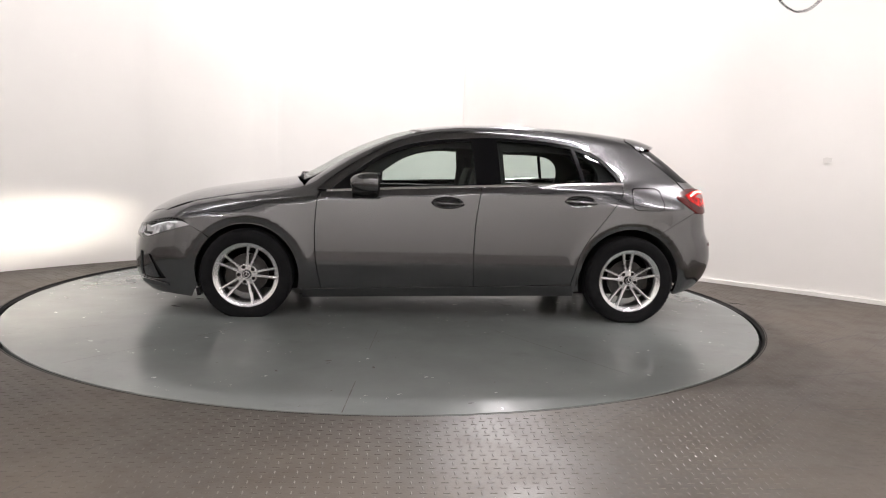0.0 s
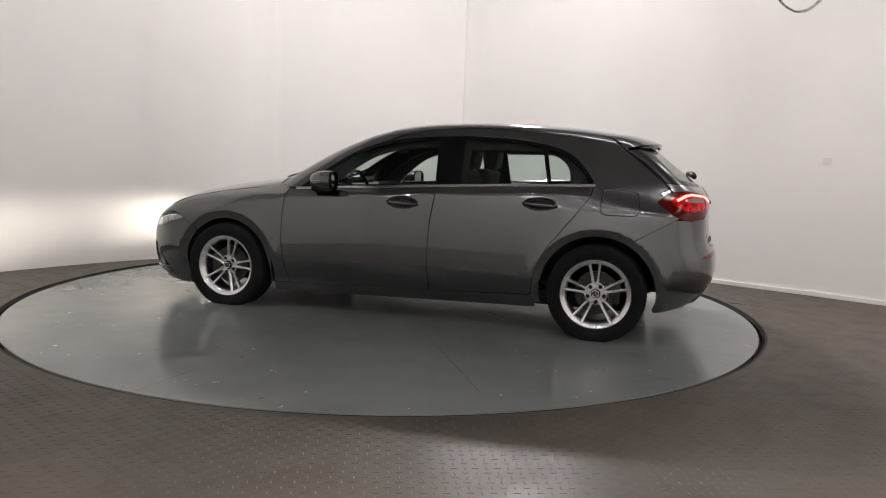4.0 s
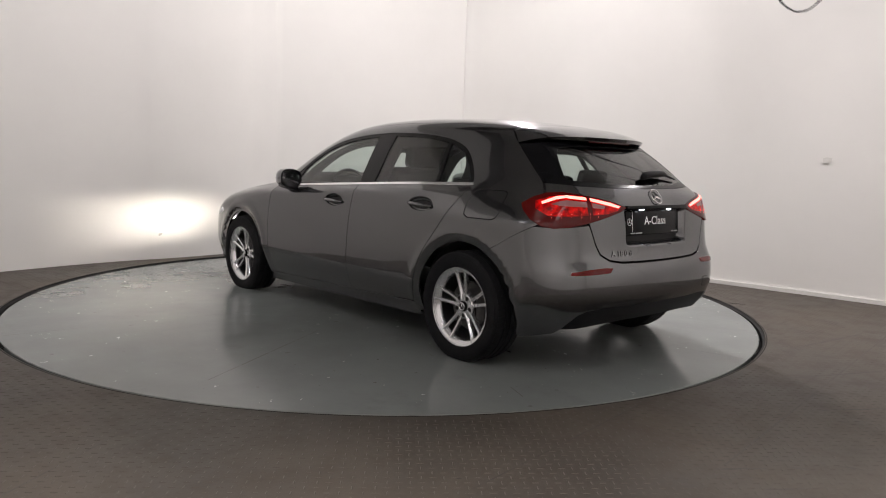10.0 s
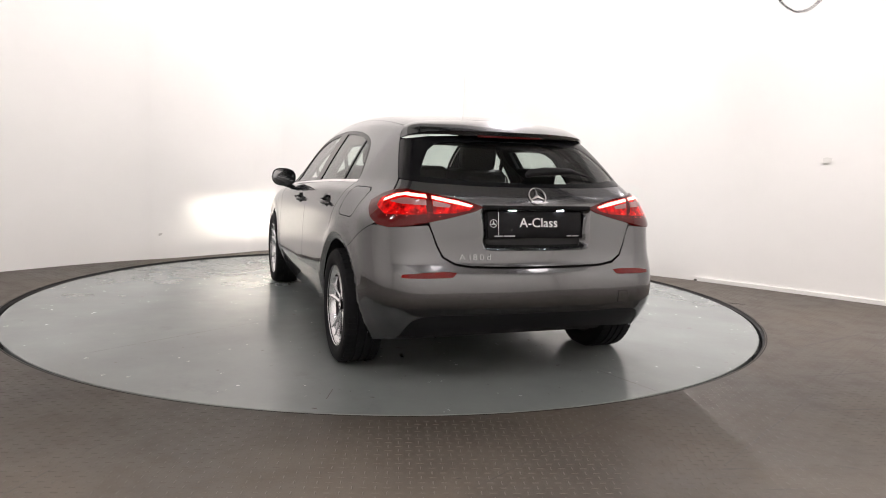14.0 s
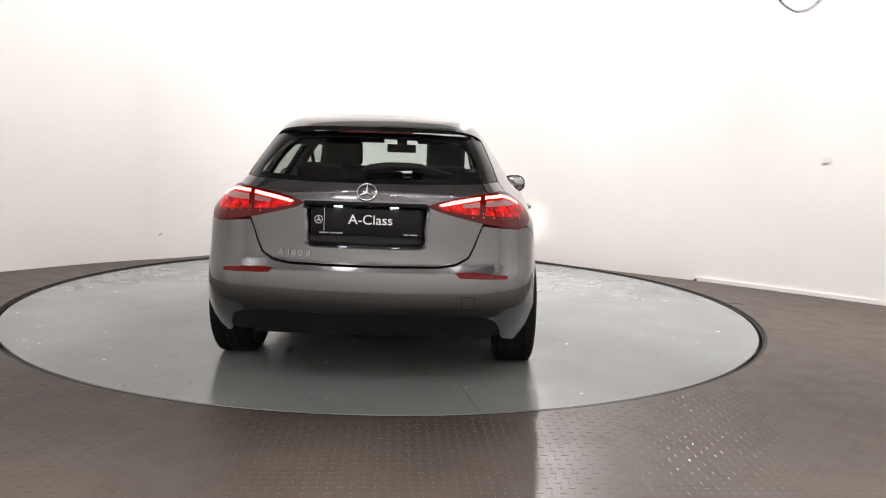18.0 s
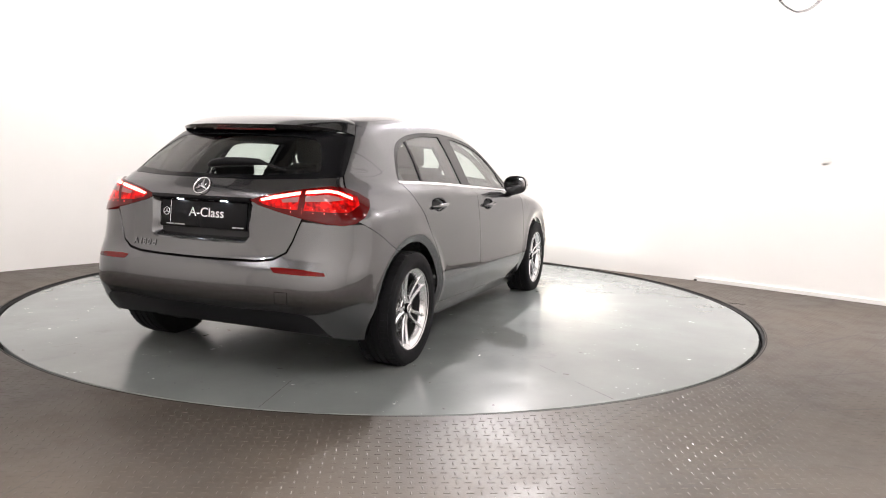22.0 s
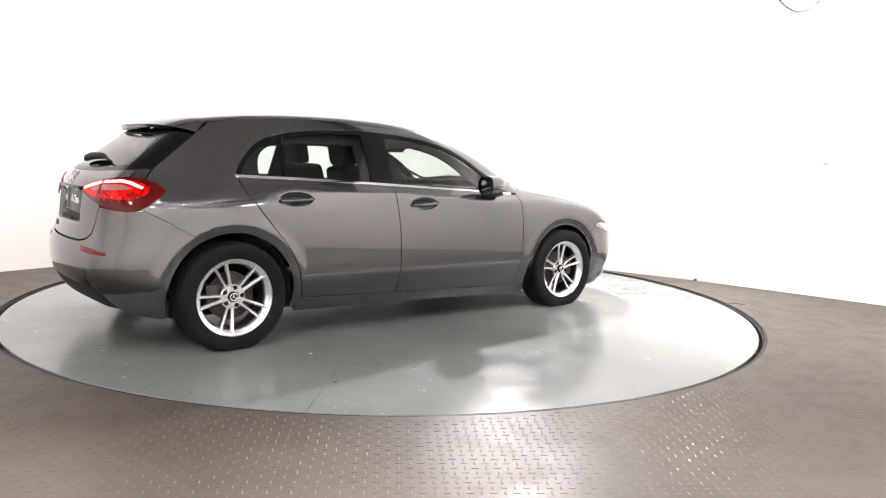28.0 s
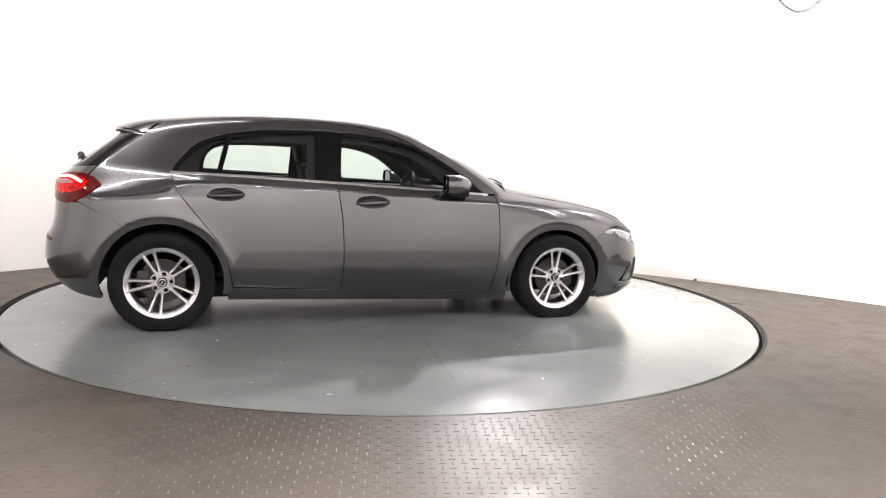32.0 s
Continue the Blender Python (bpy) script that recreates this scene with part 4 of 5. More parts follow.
for k in range(6):
    for row, zz in ((0, 0.858 - 0.002 * k), (1, 0.876 - 0.002 * k)):
        q = pr_fan(np.array([(34 + k * 3.0, zz)]))
        nn = normals(q)[0]
        q = q[0] + nn * 0.011
        for lamp, mir in zip(lamps, (1, -1)):
            v = Vector((nn[0], nn[1] * mir, nn[2]))
            part("led", LED_ME, lamp, "", Matrix.Translation((q[0], q[1] * mir, q[2])) @ v.to_track_quat("Y", "Z").to_matrix().to_4x4())

# reflectors and towing cover in the rear bumper
REFL = [R(0.440, 0.590), R(0.50, 0.592), R(0.60, 0.588), R(0.697, 0.575), R(0.702, 0.560), R(0.62, 0.562), R(0.50, 0.566), R(0.462, 0.569)]
panel("reflector", [REFL], pr_fan, M_REFLECTOR, car, "dark red bumper reflector", lift=0.003, flange=0.012, h=0.02)
RIMR = shrink(REFL, 1.010, (26.0, 0.578), 1.10)
panel("reflector_rim", [RIMR], pr_fan, M_DARKCHROME, car, "bright rim of the reflector", lift=0.001, flange=0.006, h=0.02)
tow = [R(-0.475, 0.475), R(-0.535, 0.474), R(-0.535, 0.420), R(-0.475, 0.421)]
tow_big = [R(-0.472, 0.478), R(-0.538, 0.477), R(-0.538, 0.417), R(-0.472, 0.418)]
panel("tow_cover_gap", [tow_big], pr_fan, M_UNDER, car, "gap round the towing cover", lift=0.0008, flange=0, sides=1, h=0.02)
panel("tow_cover", [tow], pr_fan, M_PAINT, car, "square grey towing eye cover", lift=0.002, flange=0.002, sides=1, h=0.02)

# ---- plate, badge, letters ----
def letters(name, body_text, size, m, material, parent, depth=0.001, label=""):
    data = bpy.data.curves.new(name, "FONT")
    data.body, data.size, data.extrude = body_text, size, depth
    data.offset = size * 0.002
    data.align_x, data.align_y = "CENTER", "CENTER"
    tmp = new(name, data)
    me = bpy.data.meshes.new_from_object(tmp)
    bpy.data.objects.remove(tmp)
    me.name = name
    me.materials.clear()
    me.materials.append(material)
    return part(name, me, parent, label, m)


BACKWARD = Matrix(((0, 0, -1, 0), (-1, 0, 0, 0), (0, 1, 0, 0), (0, 0, 0, 1)))
PL = Matrix.Translation((-2.018, 0.0, 0.818)) @ Matrix.Rotation(radians(6), 4, "Y")
plate = part("dealer_plate", box("dealer_plate", (0.012, 0.530, 0.135), PL, M_BLACK, 0.004), car, "black dealer plate with white lettering")
face = PL @ Matrix.Translation((-0.0066, 0, 0)) @ BACKWARD
letters("lettering", "A-Class", 0.066, face @ Matrix.Translation((0.02, 0.008, 0)) @ Matrix.Diagonal((1.06, 1, 1, 1)), M_WHITE, plate, 0.0005, "white lettering")
part("plate_line", box("plate_line", (0.002, 0.112, 0.001), face @ Matrix.Translation((-0.205, 0.006, 0)), M_WHITE), plate)
for bx, bw in ((-0.205, 0.045), (-0.145, 0.062), (0.195, 0.026), (0.232, 0.036)):
    part("plate_bar", box("plate_bar", (bw, 0.0065, 0.001), face @ Matrix.Translation((bx, -0.057, 0)), M_PRINT), plate, "row of small pale print")
star("plate_badge", 0.019, M_WHITE, plate, face @ Matrix.Translation((-0.232, 0.006, 0)) @ Matrix.Rotation(radians(90), 4, "X") @ Matrix.Rotation(radians(180), 4, "Y"), "white round badge", 0.05)
part("plate_rim", box("plate_rim", (0.006, 0.540, 0.145), PL @ Matrix.Translation((0.005, 0, 0)), M_PLASTIC, 0.003), plate)
part("plate_hood", box("plate_hood", (0.05, 0.60, 0.022), pose(-2.030, 0, 0.905), M_BLACK, 0.006), car, "black strip over the plate with two lamps")
for s in (1, -1):
    part("plate_lamp", box("plate_lamp", (0.014, 0.036, 0.006), pose(-2.030, 0.136 * s, 0.892), M_PLATEGLOW, 0.002), car, "small white plate lamp")
q = pr_rear(np.array([(0.0, 0.962)]))
nq = Vector(normals(q)[0])
SR = (Matrix.Translation(Vector(q[0]) + nq * 0.006) @ nq.to_track_quat("Y", "Z").to_matrix().to_4x4())
star("badge", 0.046, M_CHROME, car, SR, "round chrome badge on the tailgate", 0.055)
for ch, dx in (("A", -0.068), ("1", -0.030), ("8", -0.004), ("0", 0.029), ("d", 0.066)):
    q = pr_rear(np.array([(0.338 - dx, 0.660)]))
    nq = Vector(normals(q)[0])
    xax = Vector((0, 0, 1)).cross(nq).normalized()
    mm = Matrix((xax, nq.cross(xax), nq)).transposed().to_4x4()
    letters("letter", ch, 0.043, Matrix.Translation(Vector(q[0]) + nq * 0.003) @ mm @ Matrix.Diagonal((1.15, 1, 1, 1)), M_DARKCHROME, car, 0.0015, "chrome model letter")

# ---- spoiler, wiper ----
trail_x = pch((0, 1.718), (0.2, 1.704), (0.35, 1.668), (0.47, 1.608), (0.53, 1.535), (0.562, 1.468))
trail_z = pch((0, 1.289), (0.2, 1.289), (0.35, 1.286), (0.47, 1.277), (0.53, 1.262), (0.562, 1.245))


def spoiler_grid(s0, s1, ns, under):
    """rows across the car, columns from the roof seam to the trailing edge"""
    u, s = (a.ravel() for a in np.meshgrid(np.sin(np.linspace(-1, 1, 41) * math.pi / 2), np.linspace(s0, s1, ns), indexing="ij"))
    ua = np.abs(u)
    fx, fy = -1.389 - 0.050 * (1 - u * u), 0.512 * u
    fz = np.maximum(pr_top(np.stack([fx, fy * 0.985], 1))[:, 2], 1.312)
    tx, ty, tz = -trail_x(0.56 * ua), 0.56 * u, trail_z(0.56 * ua)
    p = np.stack([fx + (tx - fx) * s, fy + (ty - fy) * s, fz + (tz - fz) * s + 0.05 * s * (1 - s)], 1)
    p[:, 2] -= under * (0.003 + 0.019 * (1 - ua ** 4) * s + 0.028 * (1 - s) * (1 - ua ** 6))
    p[:, 0] += under * 0.010 * s
    return p


def grid_faces(n, ns, base, turn):
    f = [(base + j * ns + i, base + (j + 1) * ns + i, base + (j + 1) * ns + i + 1, base + j * ns + i + 1) for j in range(n - 1) for i in range(ns - 1)]
    return [tuple(reversed(q)) for q in f] if turn else f


def spoiler():
    ns, ny = 10, 41
    top, low = spoiler_grid(0, 1, ns, 0.0), spoiler_grid(0.9, 1, 2, 1.0)
    b = len(top)
    f = grid_faces(ny, ns, 0, False) + grid_faces(ny, 2, b, True)
    for j in range(ny - 1):
        f.append((j * ns + ns - 1, (j + 1) * ns + ns - 1, b + 2 * j + 3, b + 2 * j + 1))
    bm = bmesh.new()
    bm.from_mesh(mesh("roof_spoiler", np.concatenate([top, low]).tolist(), f, M_PAINT))
    sp = part("roof_spoiler", from_bm("roof_spoiler", bm, M_PAINT, True, 40), car, "grey roof spoiler over the rear window")
    under = spoiler_grid(0.0, 0.975, 8, 1.0) - (0, 0, 0.003)
    part("spoiler_underside", mesh("spoiler_underside", under.tolist(), grid_faces(ny, 8, 0, True), M_BLACK, True), sp, "gloss black underside of the spoiler")
    pts = [(-float(trail_x(abs(y))) + 0.016, y, float(trail_z(abs(y))) - 0.026) for y in np.linspace(-0.195, 0.195, 17)]
    part("high_brake_lamp", tube("high_brake_lamp", pts, 0.008, M_BRAKELENS, 8), sp, "dark red high brake lamp")


spoiler()

WZ = [(0.025, 1.050), (0.0, 1.058), (-0.08, 1.066), (-0.18, 1.070), (-0.25, 1.072), (-0.29, 1.068), (-0.34, 1.060), (-0.40, 1.053)]
wp = pr_rear(np.array(WZ))
wn = normals(wp)
wpts = [Vector(a) + Vector(b) * h for a, b, h in zip(wp, wn, (0.018, 0.024, 0.027, 0.026, 0.024, 0.018, 0.013, 0.009))]
part("rear_wiper", tube("rear_wiper", wpts, [0.012, 0.021, 0.023, 0.021, 0.017, 0.008, 0.006, 0.004], M_PLASTIC, 10), car, "black rear window wiper")

# ---- mirrors ----
def door_mirror(s):
    def shell(x):
        """half width and half height of the housing, from its mouth to its nose"""
        k = max(0.0, 1 - ((x + 0.02) / 0.125 if x > -0.02 else 0.0) ** 2) ** 0.5
        return 0.094 * k, 0.070 * k ** 0.9

    def ring(x, k, n=36):
        w, h = shell(x)
        out = []
        for i in range(n):
            a = 2 * math.pi * i / n
            c, d = math.cos(a), math.sin(a)
            r = (abs(c) ** 2.6 + abs(d) ** 2.6) ** (-1 / 2.6)
            y, z = w * k * r * c, h * k * r * d
            out.append((x - 0.16 * y, y - 0.10 * (x + 0.08), z * (1 + 0.9 * y * (1 if z > 0 else -0.4))))
        return out

    def skin(name, rings, material, cap):
        n = len(rings[0])
        v = [q for r in rings for q in r]
        f = [(j * n + i, j * n + (i + 1) % n, (j + 1) * n + (i + 1) % n, (j + 1) * n + i) for j in range(len(rings) - 1) for i in range(n)]
        if cap:
            f.append(tuple(range((len(rings) - 1) * n, len(rings) * n)))
        bm = bmesh.new()
        bm.from_mesh(mesh(name, v, f, material))
        return from_bm(name, bm, material, True, 50)
    nose = [ring(x, 1.0) for x in (-0.0765, -0.045, -0.02, 0.01, 0.04, 0.065, 0.083, 0.095, 0.1015, 0.1045)]
    m = part("door_mirror", skin("door_mirror", nose, M_PAINT, True), car, "grey door mirror with black foot", pose(0.553, 0.915 * s, 0.962, 0, 0, 0))
    if s < 0:
        m.scale = (1, -1, 1)
    rim = [ring(-0.075, 0.996), ring(-0.0765, 1.0), ring(-0.088, 0.985), ring(-0.093, 0.95), ring(-0.090, 0.91), ring(-0.080, 0.90)]
    part("mirror_rim", skin("mirror_rim", rim, M_BLACK, False), m, "black mirror rim")
    part("mirror_glass", skin("mirror_glass", [ring(-0.083, 0.915), ring(-0.0835, 0.905)], M_DARKCHROME, True), m, "mirror glass")
    bm = bmesh.new()
    box_bm(bm, (0.12, 0.15, 0.034), pose(0.03, -0.066, -0.074, 16, 0, 0), 0.014)
    part("mirror_foot", from_bm("mirror_foot", bm, M_BLACK), m, "black mirror foot")
    line = [ring(x, 1.012)[i] for x, i in ((-0.05, 1), (-0.01, 1), (0.035, 1), (0.07, 1), (0.09, 2))]
    part("repeater", tube("repeater", [(a, b, c - 0.012) for a, b, c in line], 0.004, M_DARKCHROME, 6), m, "turn signal strip")


door_mirror(1)
door_mirror(-1)

# ---- door handles ----
def handles():
    for x, z in HANDLES:
        dish("handle_dish", handle_outline(x, z), pr_side, 0.030, 0.040, M_PAINT, car, "hollow behind the door handle")
        for s in (1, -1):
            pts, rad = [], []
            for i in range(13):
                t = -1 + 2 * i / 12
                q = pr_side(np.array([(x + 0.112 * t, z - 0.004 + 0.006 * t)]))[0]
                pts.append((q[0], (q[1] + 0.030 * (1 - t ** 4)) * s, q[2]))
                rad.append(0.0135 * (1 - 0.35 * t * t))
            part("door_handle", tube("door_handle", pts, rad, M_PAINT, 10), car, "grey bow handle")
            pts2 = [(a, b + 0.010 * s, c + 0.0045) for a, b, c in pts[1:-1]]
            part("handle_strip", tube("handle_strip", pts2, 0.0030, M_DARKCHROME, 6), car, "chrome strip of the handle")


handles()

# ---- head lamps ----
HL = [FS(1.73, 0.640), FS(1.806, 0.672), FS(1.867, 0.687), FS(1.95, 0.677), FS(2.02, 0.657), FS(2.09, 0.630), (28.5, 0.612), (28.5, 0.535), FS(2.09, 0.522), FS(2.016, 0.547), FS(1.90, 0.588), FS(1.81, 0.615)]
NOSE = [FS(1.735, 0.60), FS(1.72, 0.645), FS(1.80, 0.69), FS(1.93, 0.74), (24, 0.74), (22, 0.47), FS(2.05, 0.50), FS(1.90, 0.56)]
panel("nose_panel", [NOSE, HL], pr_ffan, M_PAINT, car, "grey metallic panel round the head lamp", lift=-0.004, flange=0.03, h=0.02)
for ob in panel("head_lamp", [HL], pr_ffan, M_CLEAR, car, "clear lit head lamp", lift=-0.002, flange=0, h=0.02):
    ob.visible_shadow = False
    mir = 1 if ob.data.vertices[0].co.y > 0 else -1
    back = panel_data([[(a, b) for a, b in shrink(HL, 1.02, FS(1.93, 0.62))], [(29.0, 0.555), (42, 0.555), (42, 0.612), (29.0, 0.607)]], pr_ffan, 0.03, -0.045, 0)
    part("lamp_bowl", panel_mesh("lamp_bowl", back, M_BOWL, mir < 0), ob, "silver lamp bowl")
    rim = panel_data([HL, shrink(HL, 0.94, FS(1.93, 0.615), 0.86)], pr_ffan, 0.02, -0.010, 0.03)
    part("lamp_rim", panel_mesh("lamp_rim", rim, M_BLACK, mir < 0), ob, "black rim inside the lamp")
    bm = bmesh.new()
    for (sx, sy, sz, px, py, pz) in ((0.10, 0.16, 0.010, 2.05, 0.56, 0.603), (0.04, 0.16, 0.010, 2.02, 0.56, 0.567), (0.10, 0.006, 0.05, 2.05, 0.637, 0.584), (0.10, 0.006, 0.05, 2.05, 0.483, 0.584), (0.006, 0.16, 0.046, 2.000, 0.56, 0.585)):
        box_bm(bm, (sx, sy, sz), pose(px, py * mir, pz))
    part("projector_housing", from_bm("projector_housing", bm, M_BOWL, False), ob)
    part("projector", mesh("projector", [(2.005, 0.49 * mir, 0.575), (2.005, 0.63 * mir, 0.575), (2.005, 0.63 * mir, 0.595), (2.005, 0.49 * mir, 0.595)], [(0, 1, 2, 3)], M_LAMPGLOW), ob, "glowing lamp")
    line = pr_ffan(np.array([FS(1.84, 0.654), FS(1.92, 0.655), FS(2.0, 0.636), FS(2.06, 0.610)]))
    line = line - normals(line) * 0.022
    part("daytime_strip", tube("daytime_strip", [(a, b * mir, c) for a, b, c in line.tolist()], 0.003, M_DAYLED, 6), ob)
    for (cx, cz, r) in ((1.99, 0.597, 0.030), (1.90, 0.625, 0.024)):
        q = pr_ffan(np.array([FS(cx, cz)]))
        n = normals(q)[0]
        v = Vector((n[0] + 0.5, n[1] * mir, n[2])).normalized()
        c = Vector((q[0][0], q[0][1] * mir, q[0][2])) - Vector((n[0], n[1] * mir, n[2])) * 0.030
        part("lamp_cup", lathe("lamp_cup", [(0.0001, -0.016), (r * 0.5, -0.011), (r * 0.85, 0.0), (r, 0.012), (r * 1.08, 0.012), (r * 1.08, -0.012)], M_BOWL, 24, axis="z"), ob, "bright reflector cup", Matrix.Translation(c) @ v.to_track_quat("Z", "Y").to_matrix().to_4x4())

# front wipers at the foot of the windscreen
for s in (1, -1):
    pts = pr_top(np.array([(1.02, 0.56 * s), (1.05, 0.30 * s), (1.075, -0.05 * s)]))
    part("front_wiper", tube("front_wiper", [(a, b, c + 0.012) for a, b, c in pts], 0.006, M_PLASTIC, 6), car, "black windscreen wiper")

# ---- the cabin ----
def cushion(bm, size, m, bev=0.04):
    box_bm(bm, size, m, bev, 3)


def seat(y):
    bm = bmesh.new()
    cushion(bm, (0.50, 0.50, 0.16), pose(0.08, y, 0.48, 0, -8))
    part("seat_cushion", from_bm("seat_cushion", bm, M_CLOTH), car, "black seat cushion")
    bm = bmesh.new()
    cushion(bm, (0.13, 0.48, 0.60), pose(-0.26, y, 0.78, 0, -16), 0.05)
    part("seat_back", from_bm("seat_back", bm, M_CLOTH), car, "black cloth seat back")
    bm = bmesh.new()
    cushion(bm, (0.10, 0.27, 0.19), pose(-0.385, y, 1.165, 0, -10), 0.045)
    part("headrest", from_bm("headrest", bm, M_CLOTH), car, "black headrest")
    for d in (-0.05, 0.05):
        part("headrest_post", tube("headrest_post", [(-0.34, y + d, 1.02), (-0.365, y + d, 1.11)], 0.006, M_CHROME, 6), car)


seat(0.36)
seat(-0.36)
bm = bmesh.new()
cushion(bm, (0.48, 1.22, 0.16), pose(-0.86, 0, 0.50, 0, -6))
part("rear_bench", from_bm("rear_bench", bm, M_CLOTH), car, "black rear bench")
bm = bmesh.new()
cushion(bm, (0.12, 1.20, 0.52), pose(-1.20, 0, 0.74, 0, -20), 0.045)
part("rear_backrest", from_bm("rear_backrest", bm, M_CLOTH), car, "black rear backrest")
for y in (0.36, 0.0, -0.36):
    bm = bmesh.new()
    cushion(bm, (0.07, 0.26, 0.10 if y else 0.07), pose(-1.305, y, 1.045 if y else 1.02, 0, -16), 0.03)
    part("rear_headrest", from_bm("rear_headrest", bm, M_CLOTH), car, "black rear headrest")
part("parcel_shelf", box("parcel_shelf", (0.42, 1.10, 0.03), pose(-1.56, 0, 0.955), M_TRIM, 0.01), car, "dark parcel shelf")
part("dashboard", box("dashboard", (0.50, 1.36, 0.22), pose(0.80, 0, 0.80, 0, 8), M_TRIM, 0.06, 4), car, "dark dashboard")
part("display", box("display", (0.02, 0.58, 0.11), pose(0.60, 0.18, 0.925, 0, -8), M_BLACK, 0.006), car, "black wide display")
sw = [(0.50 + 0.055 * math.sin(a) * 0.9, 0.36 + 0.18 * math.cos(a), 0.86 + 0.17 * math.sin(a)) for a in np.linspace(0, 2 * math.pi, 33)[:-1]]
part("steering_wheel", tube("steering_wheel", sw, 0.015, M_BLACK, 8, True), car, "black steering wheel")
part("steering_hub", box("steering_hub", (0.05, 0.13, 0.11), pose(0.525, 0.36, 0.85, 0, -20), M_BLACK, 0.02), car)
part("cabin_mirror", box("cabin_mirror", (0.03, 0.23, 0.065), pose(0.30, 0, 1.215, 0, 12), M_BLACK, 0.014, 3), car, "black cabin mirror")
part("mirror_stem", box("mirror_stem", (0.10, 0.08, 0.07), pose(0.36, 0, 1.255, 0, 25), M_BLACK, 0.02), car)
part("cabin_floor", box("cabin_floor", (2.7, 1.40, 0.03), pose(-0.35, 0, 0.33), M_TRIM), car)
for s in (1, -1):
    part("sun_visor", box("sun_visor", (0.16, 0.40, 0.02), pose(0.16, 0.33 * s, 1.285, 0, 18), M_LINER, 0.008), car)
    belt = [(-0.30, 0.60 * s, 1.16), (-0.27, 0.57 * s, 0.90), (-0.22, 0.56 * s, 0.60)]
    part("seat_belt", tube("seat_belt", belt, 0.014, M_TRIM, 6), car)
# plate added to keep the deck dark beneath the rear bumper
part("rear_light_block", box("rear_light_block", (0.40, 1.20, 0.04), pose(-1.78, 0, 0.325), M_UNDER, 0.015), car, "added dark plate that blocks light under the tail")
part("exhaust_box", box("exhaust_box", (0.28, 0.70, 0.10), pose(-1.82, 0.05, 0.33), M_UNDER, 0.03), car, "dark exhaust box")

# ---- marks on the turntable ----
SEAMS = [(13, 1.2, 1.9), (31, 2.2, 2.76), (49, 1.6, 2.7), (85, 0.92, 1.95), (85, 2.3, 2.77), (121, 1.3, 2.5), (157, 1.95, 2.60), (193, 2.2, 2.77), (228.5, 2.13, 2.77), (265, 1.0, 2.77), (301, 2.25, 2.77), (337, 1.4, 2.6)]
for a, r0, r1 in SEAMS:
    c, s = math.cos(radians(a)), math.sin(radians(a))
    k = 4
    for i in range(k):
        if rng.random() < 0.2:
            continue
        a0, a1 = r0 + (r1 - r0) * i / k, r0 + (r1 - r0) * (i + 0.92) / k
        deck_bar("seam", (a0 * c, a0 * s), (a1 * c, a1 * s), rng.uniform(0.003, 0.006), M_GRIME)
SPECKS = [(-0.352, 2.612), (-0.516, 2.284), (-1.04, 1.543), (-1.45, 1.201), (-1.776, 1.189), (-1.787, 1.468), (-2.496, 1.088), (-1.281, -1.399), (-1.018, -1.752), (-0.278, -1.839), (-1.019, -1.083), (-1.994, -1.164), (-2.329, -1.371), (-2.175, -1.56), (-1.851, 0.314), (-1.56, 0.518), (0.623, 2.12), (0.094, 1.475), (-1.519, 1.973), (-2.411, 0.798), (-1.558, 0.888), (-1.702, -0.483)]


def blot(name, x, y, r, material, z=0.0008, flat=0.5, turn=0.0, n=9):
    v = []
    for i in range(n):
        a = 2 * math.pi * i / n
        q = r * rng.uniform(0.55, 1.0)
        u, w = q * math.cos(a), q * flat * math.sin(a)
        v.append((x + u * math.cos(turn) - w * math.sin(turn), y + u * math.sin(turn) + w * math.cos(turn), z))
    return mesh(name, v, [tuple(range(n))], material)


for x, y in SPECKS:
    part("speck", blot("speck", x, y, rng.uniform(0.008, 0.02), M_GRIME, turn=rng.uniform(0, 3)), turntable)
for i in range(90):
    a, r = rng.uniform(0, 6.28), 2.72 * math.sqrt(rng.random())
    part("speck", blot("speck", r * math.cos(a), r * math.sin(a), rng.uniform(0.004, 0.011), M_GRIME, turn=rng.uniform(0, 3)), turntable)
part("paint_chip", blot("paint_chip", -1.37, -1.222, 0.014, M_FLECK, 0.001), turntable, "small white paint chip")
M_OIL = mat("dark_oil_film", (0.05, 0.052, 0.05), 0.12, var=0.3, scale=6, rvar=0.05)
for x, y, r in ((-0.9, 0.25, 0.05), (-0.65, -0.35, 0.04), (-1.35, 0.1, 0.04), (-1.75, 0.45, 0.035), (-1.6, -0.75, 0.035), (1.6, 0.5, 0.05), (1.5, 0.2, 0.04)):
    part("stain", blot("stain", x, y, r, M_OIL, 0.0005, 0.3, rng.uniform(-0.6, 0.6), 15), turntable, "thin dark oil stain")

for i in range(34):
    a, r = rng.uniform(0, 6.28), 2.5 * math.sqrt(rng.random())
    part("scuff", blot("scuff", r * math.cos(a), r * math.sin(a), rng.uniform(0.010, 0.032), M_GRIME, 0.0006, rng.uniform(0.25, 0.6), rng.uniform(0, 3.1), 13), turntable, "dark scuff in the floor paint")

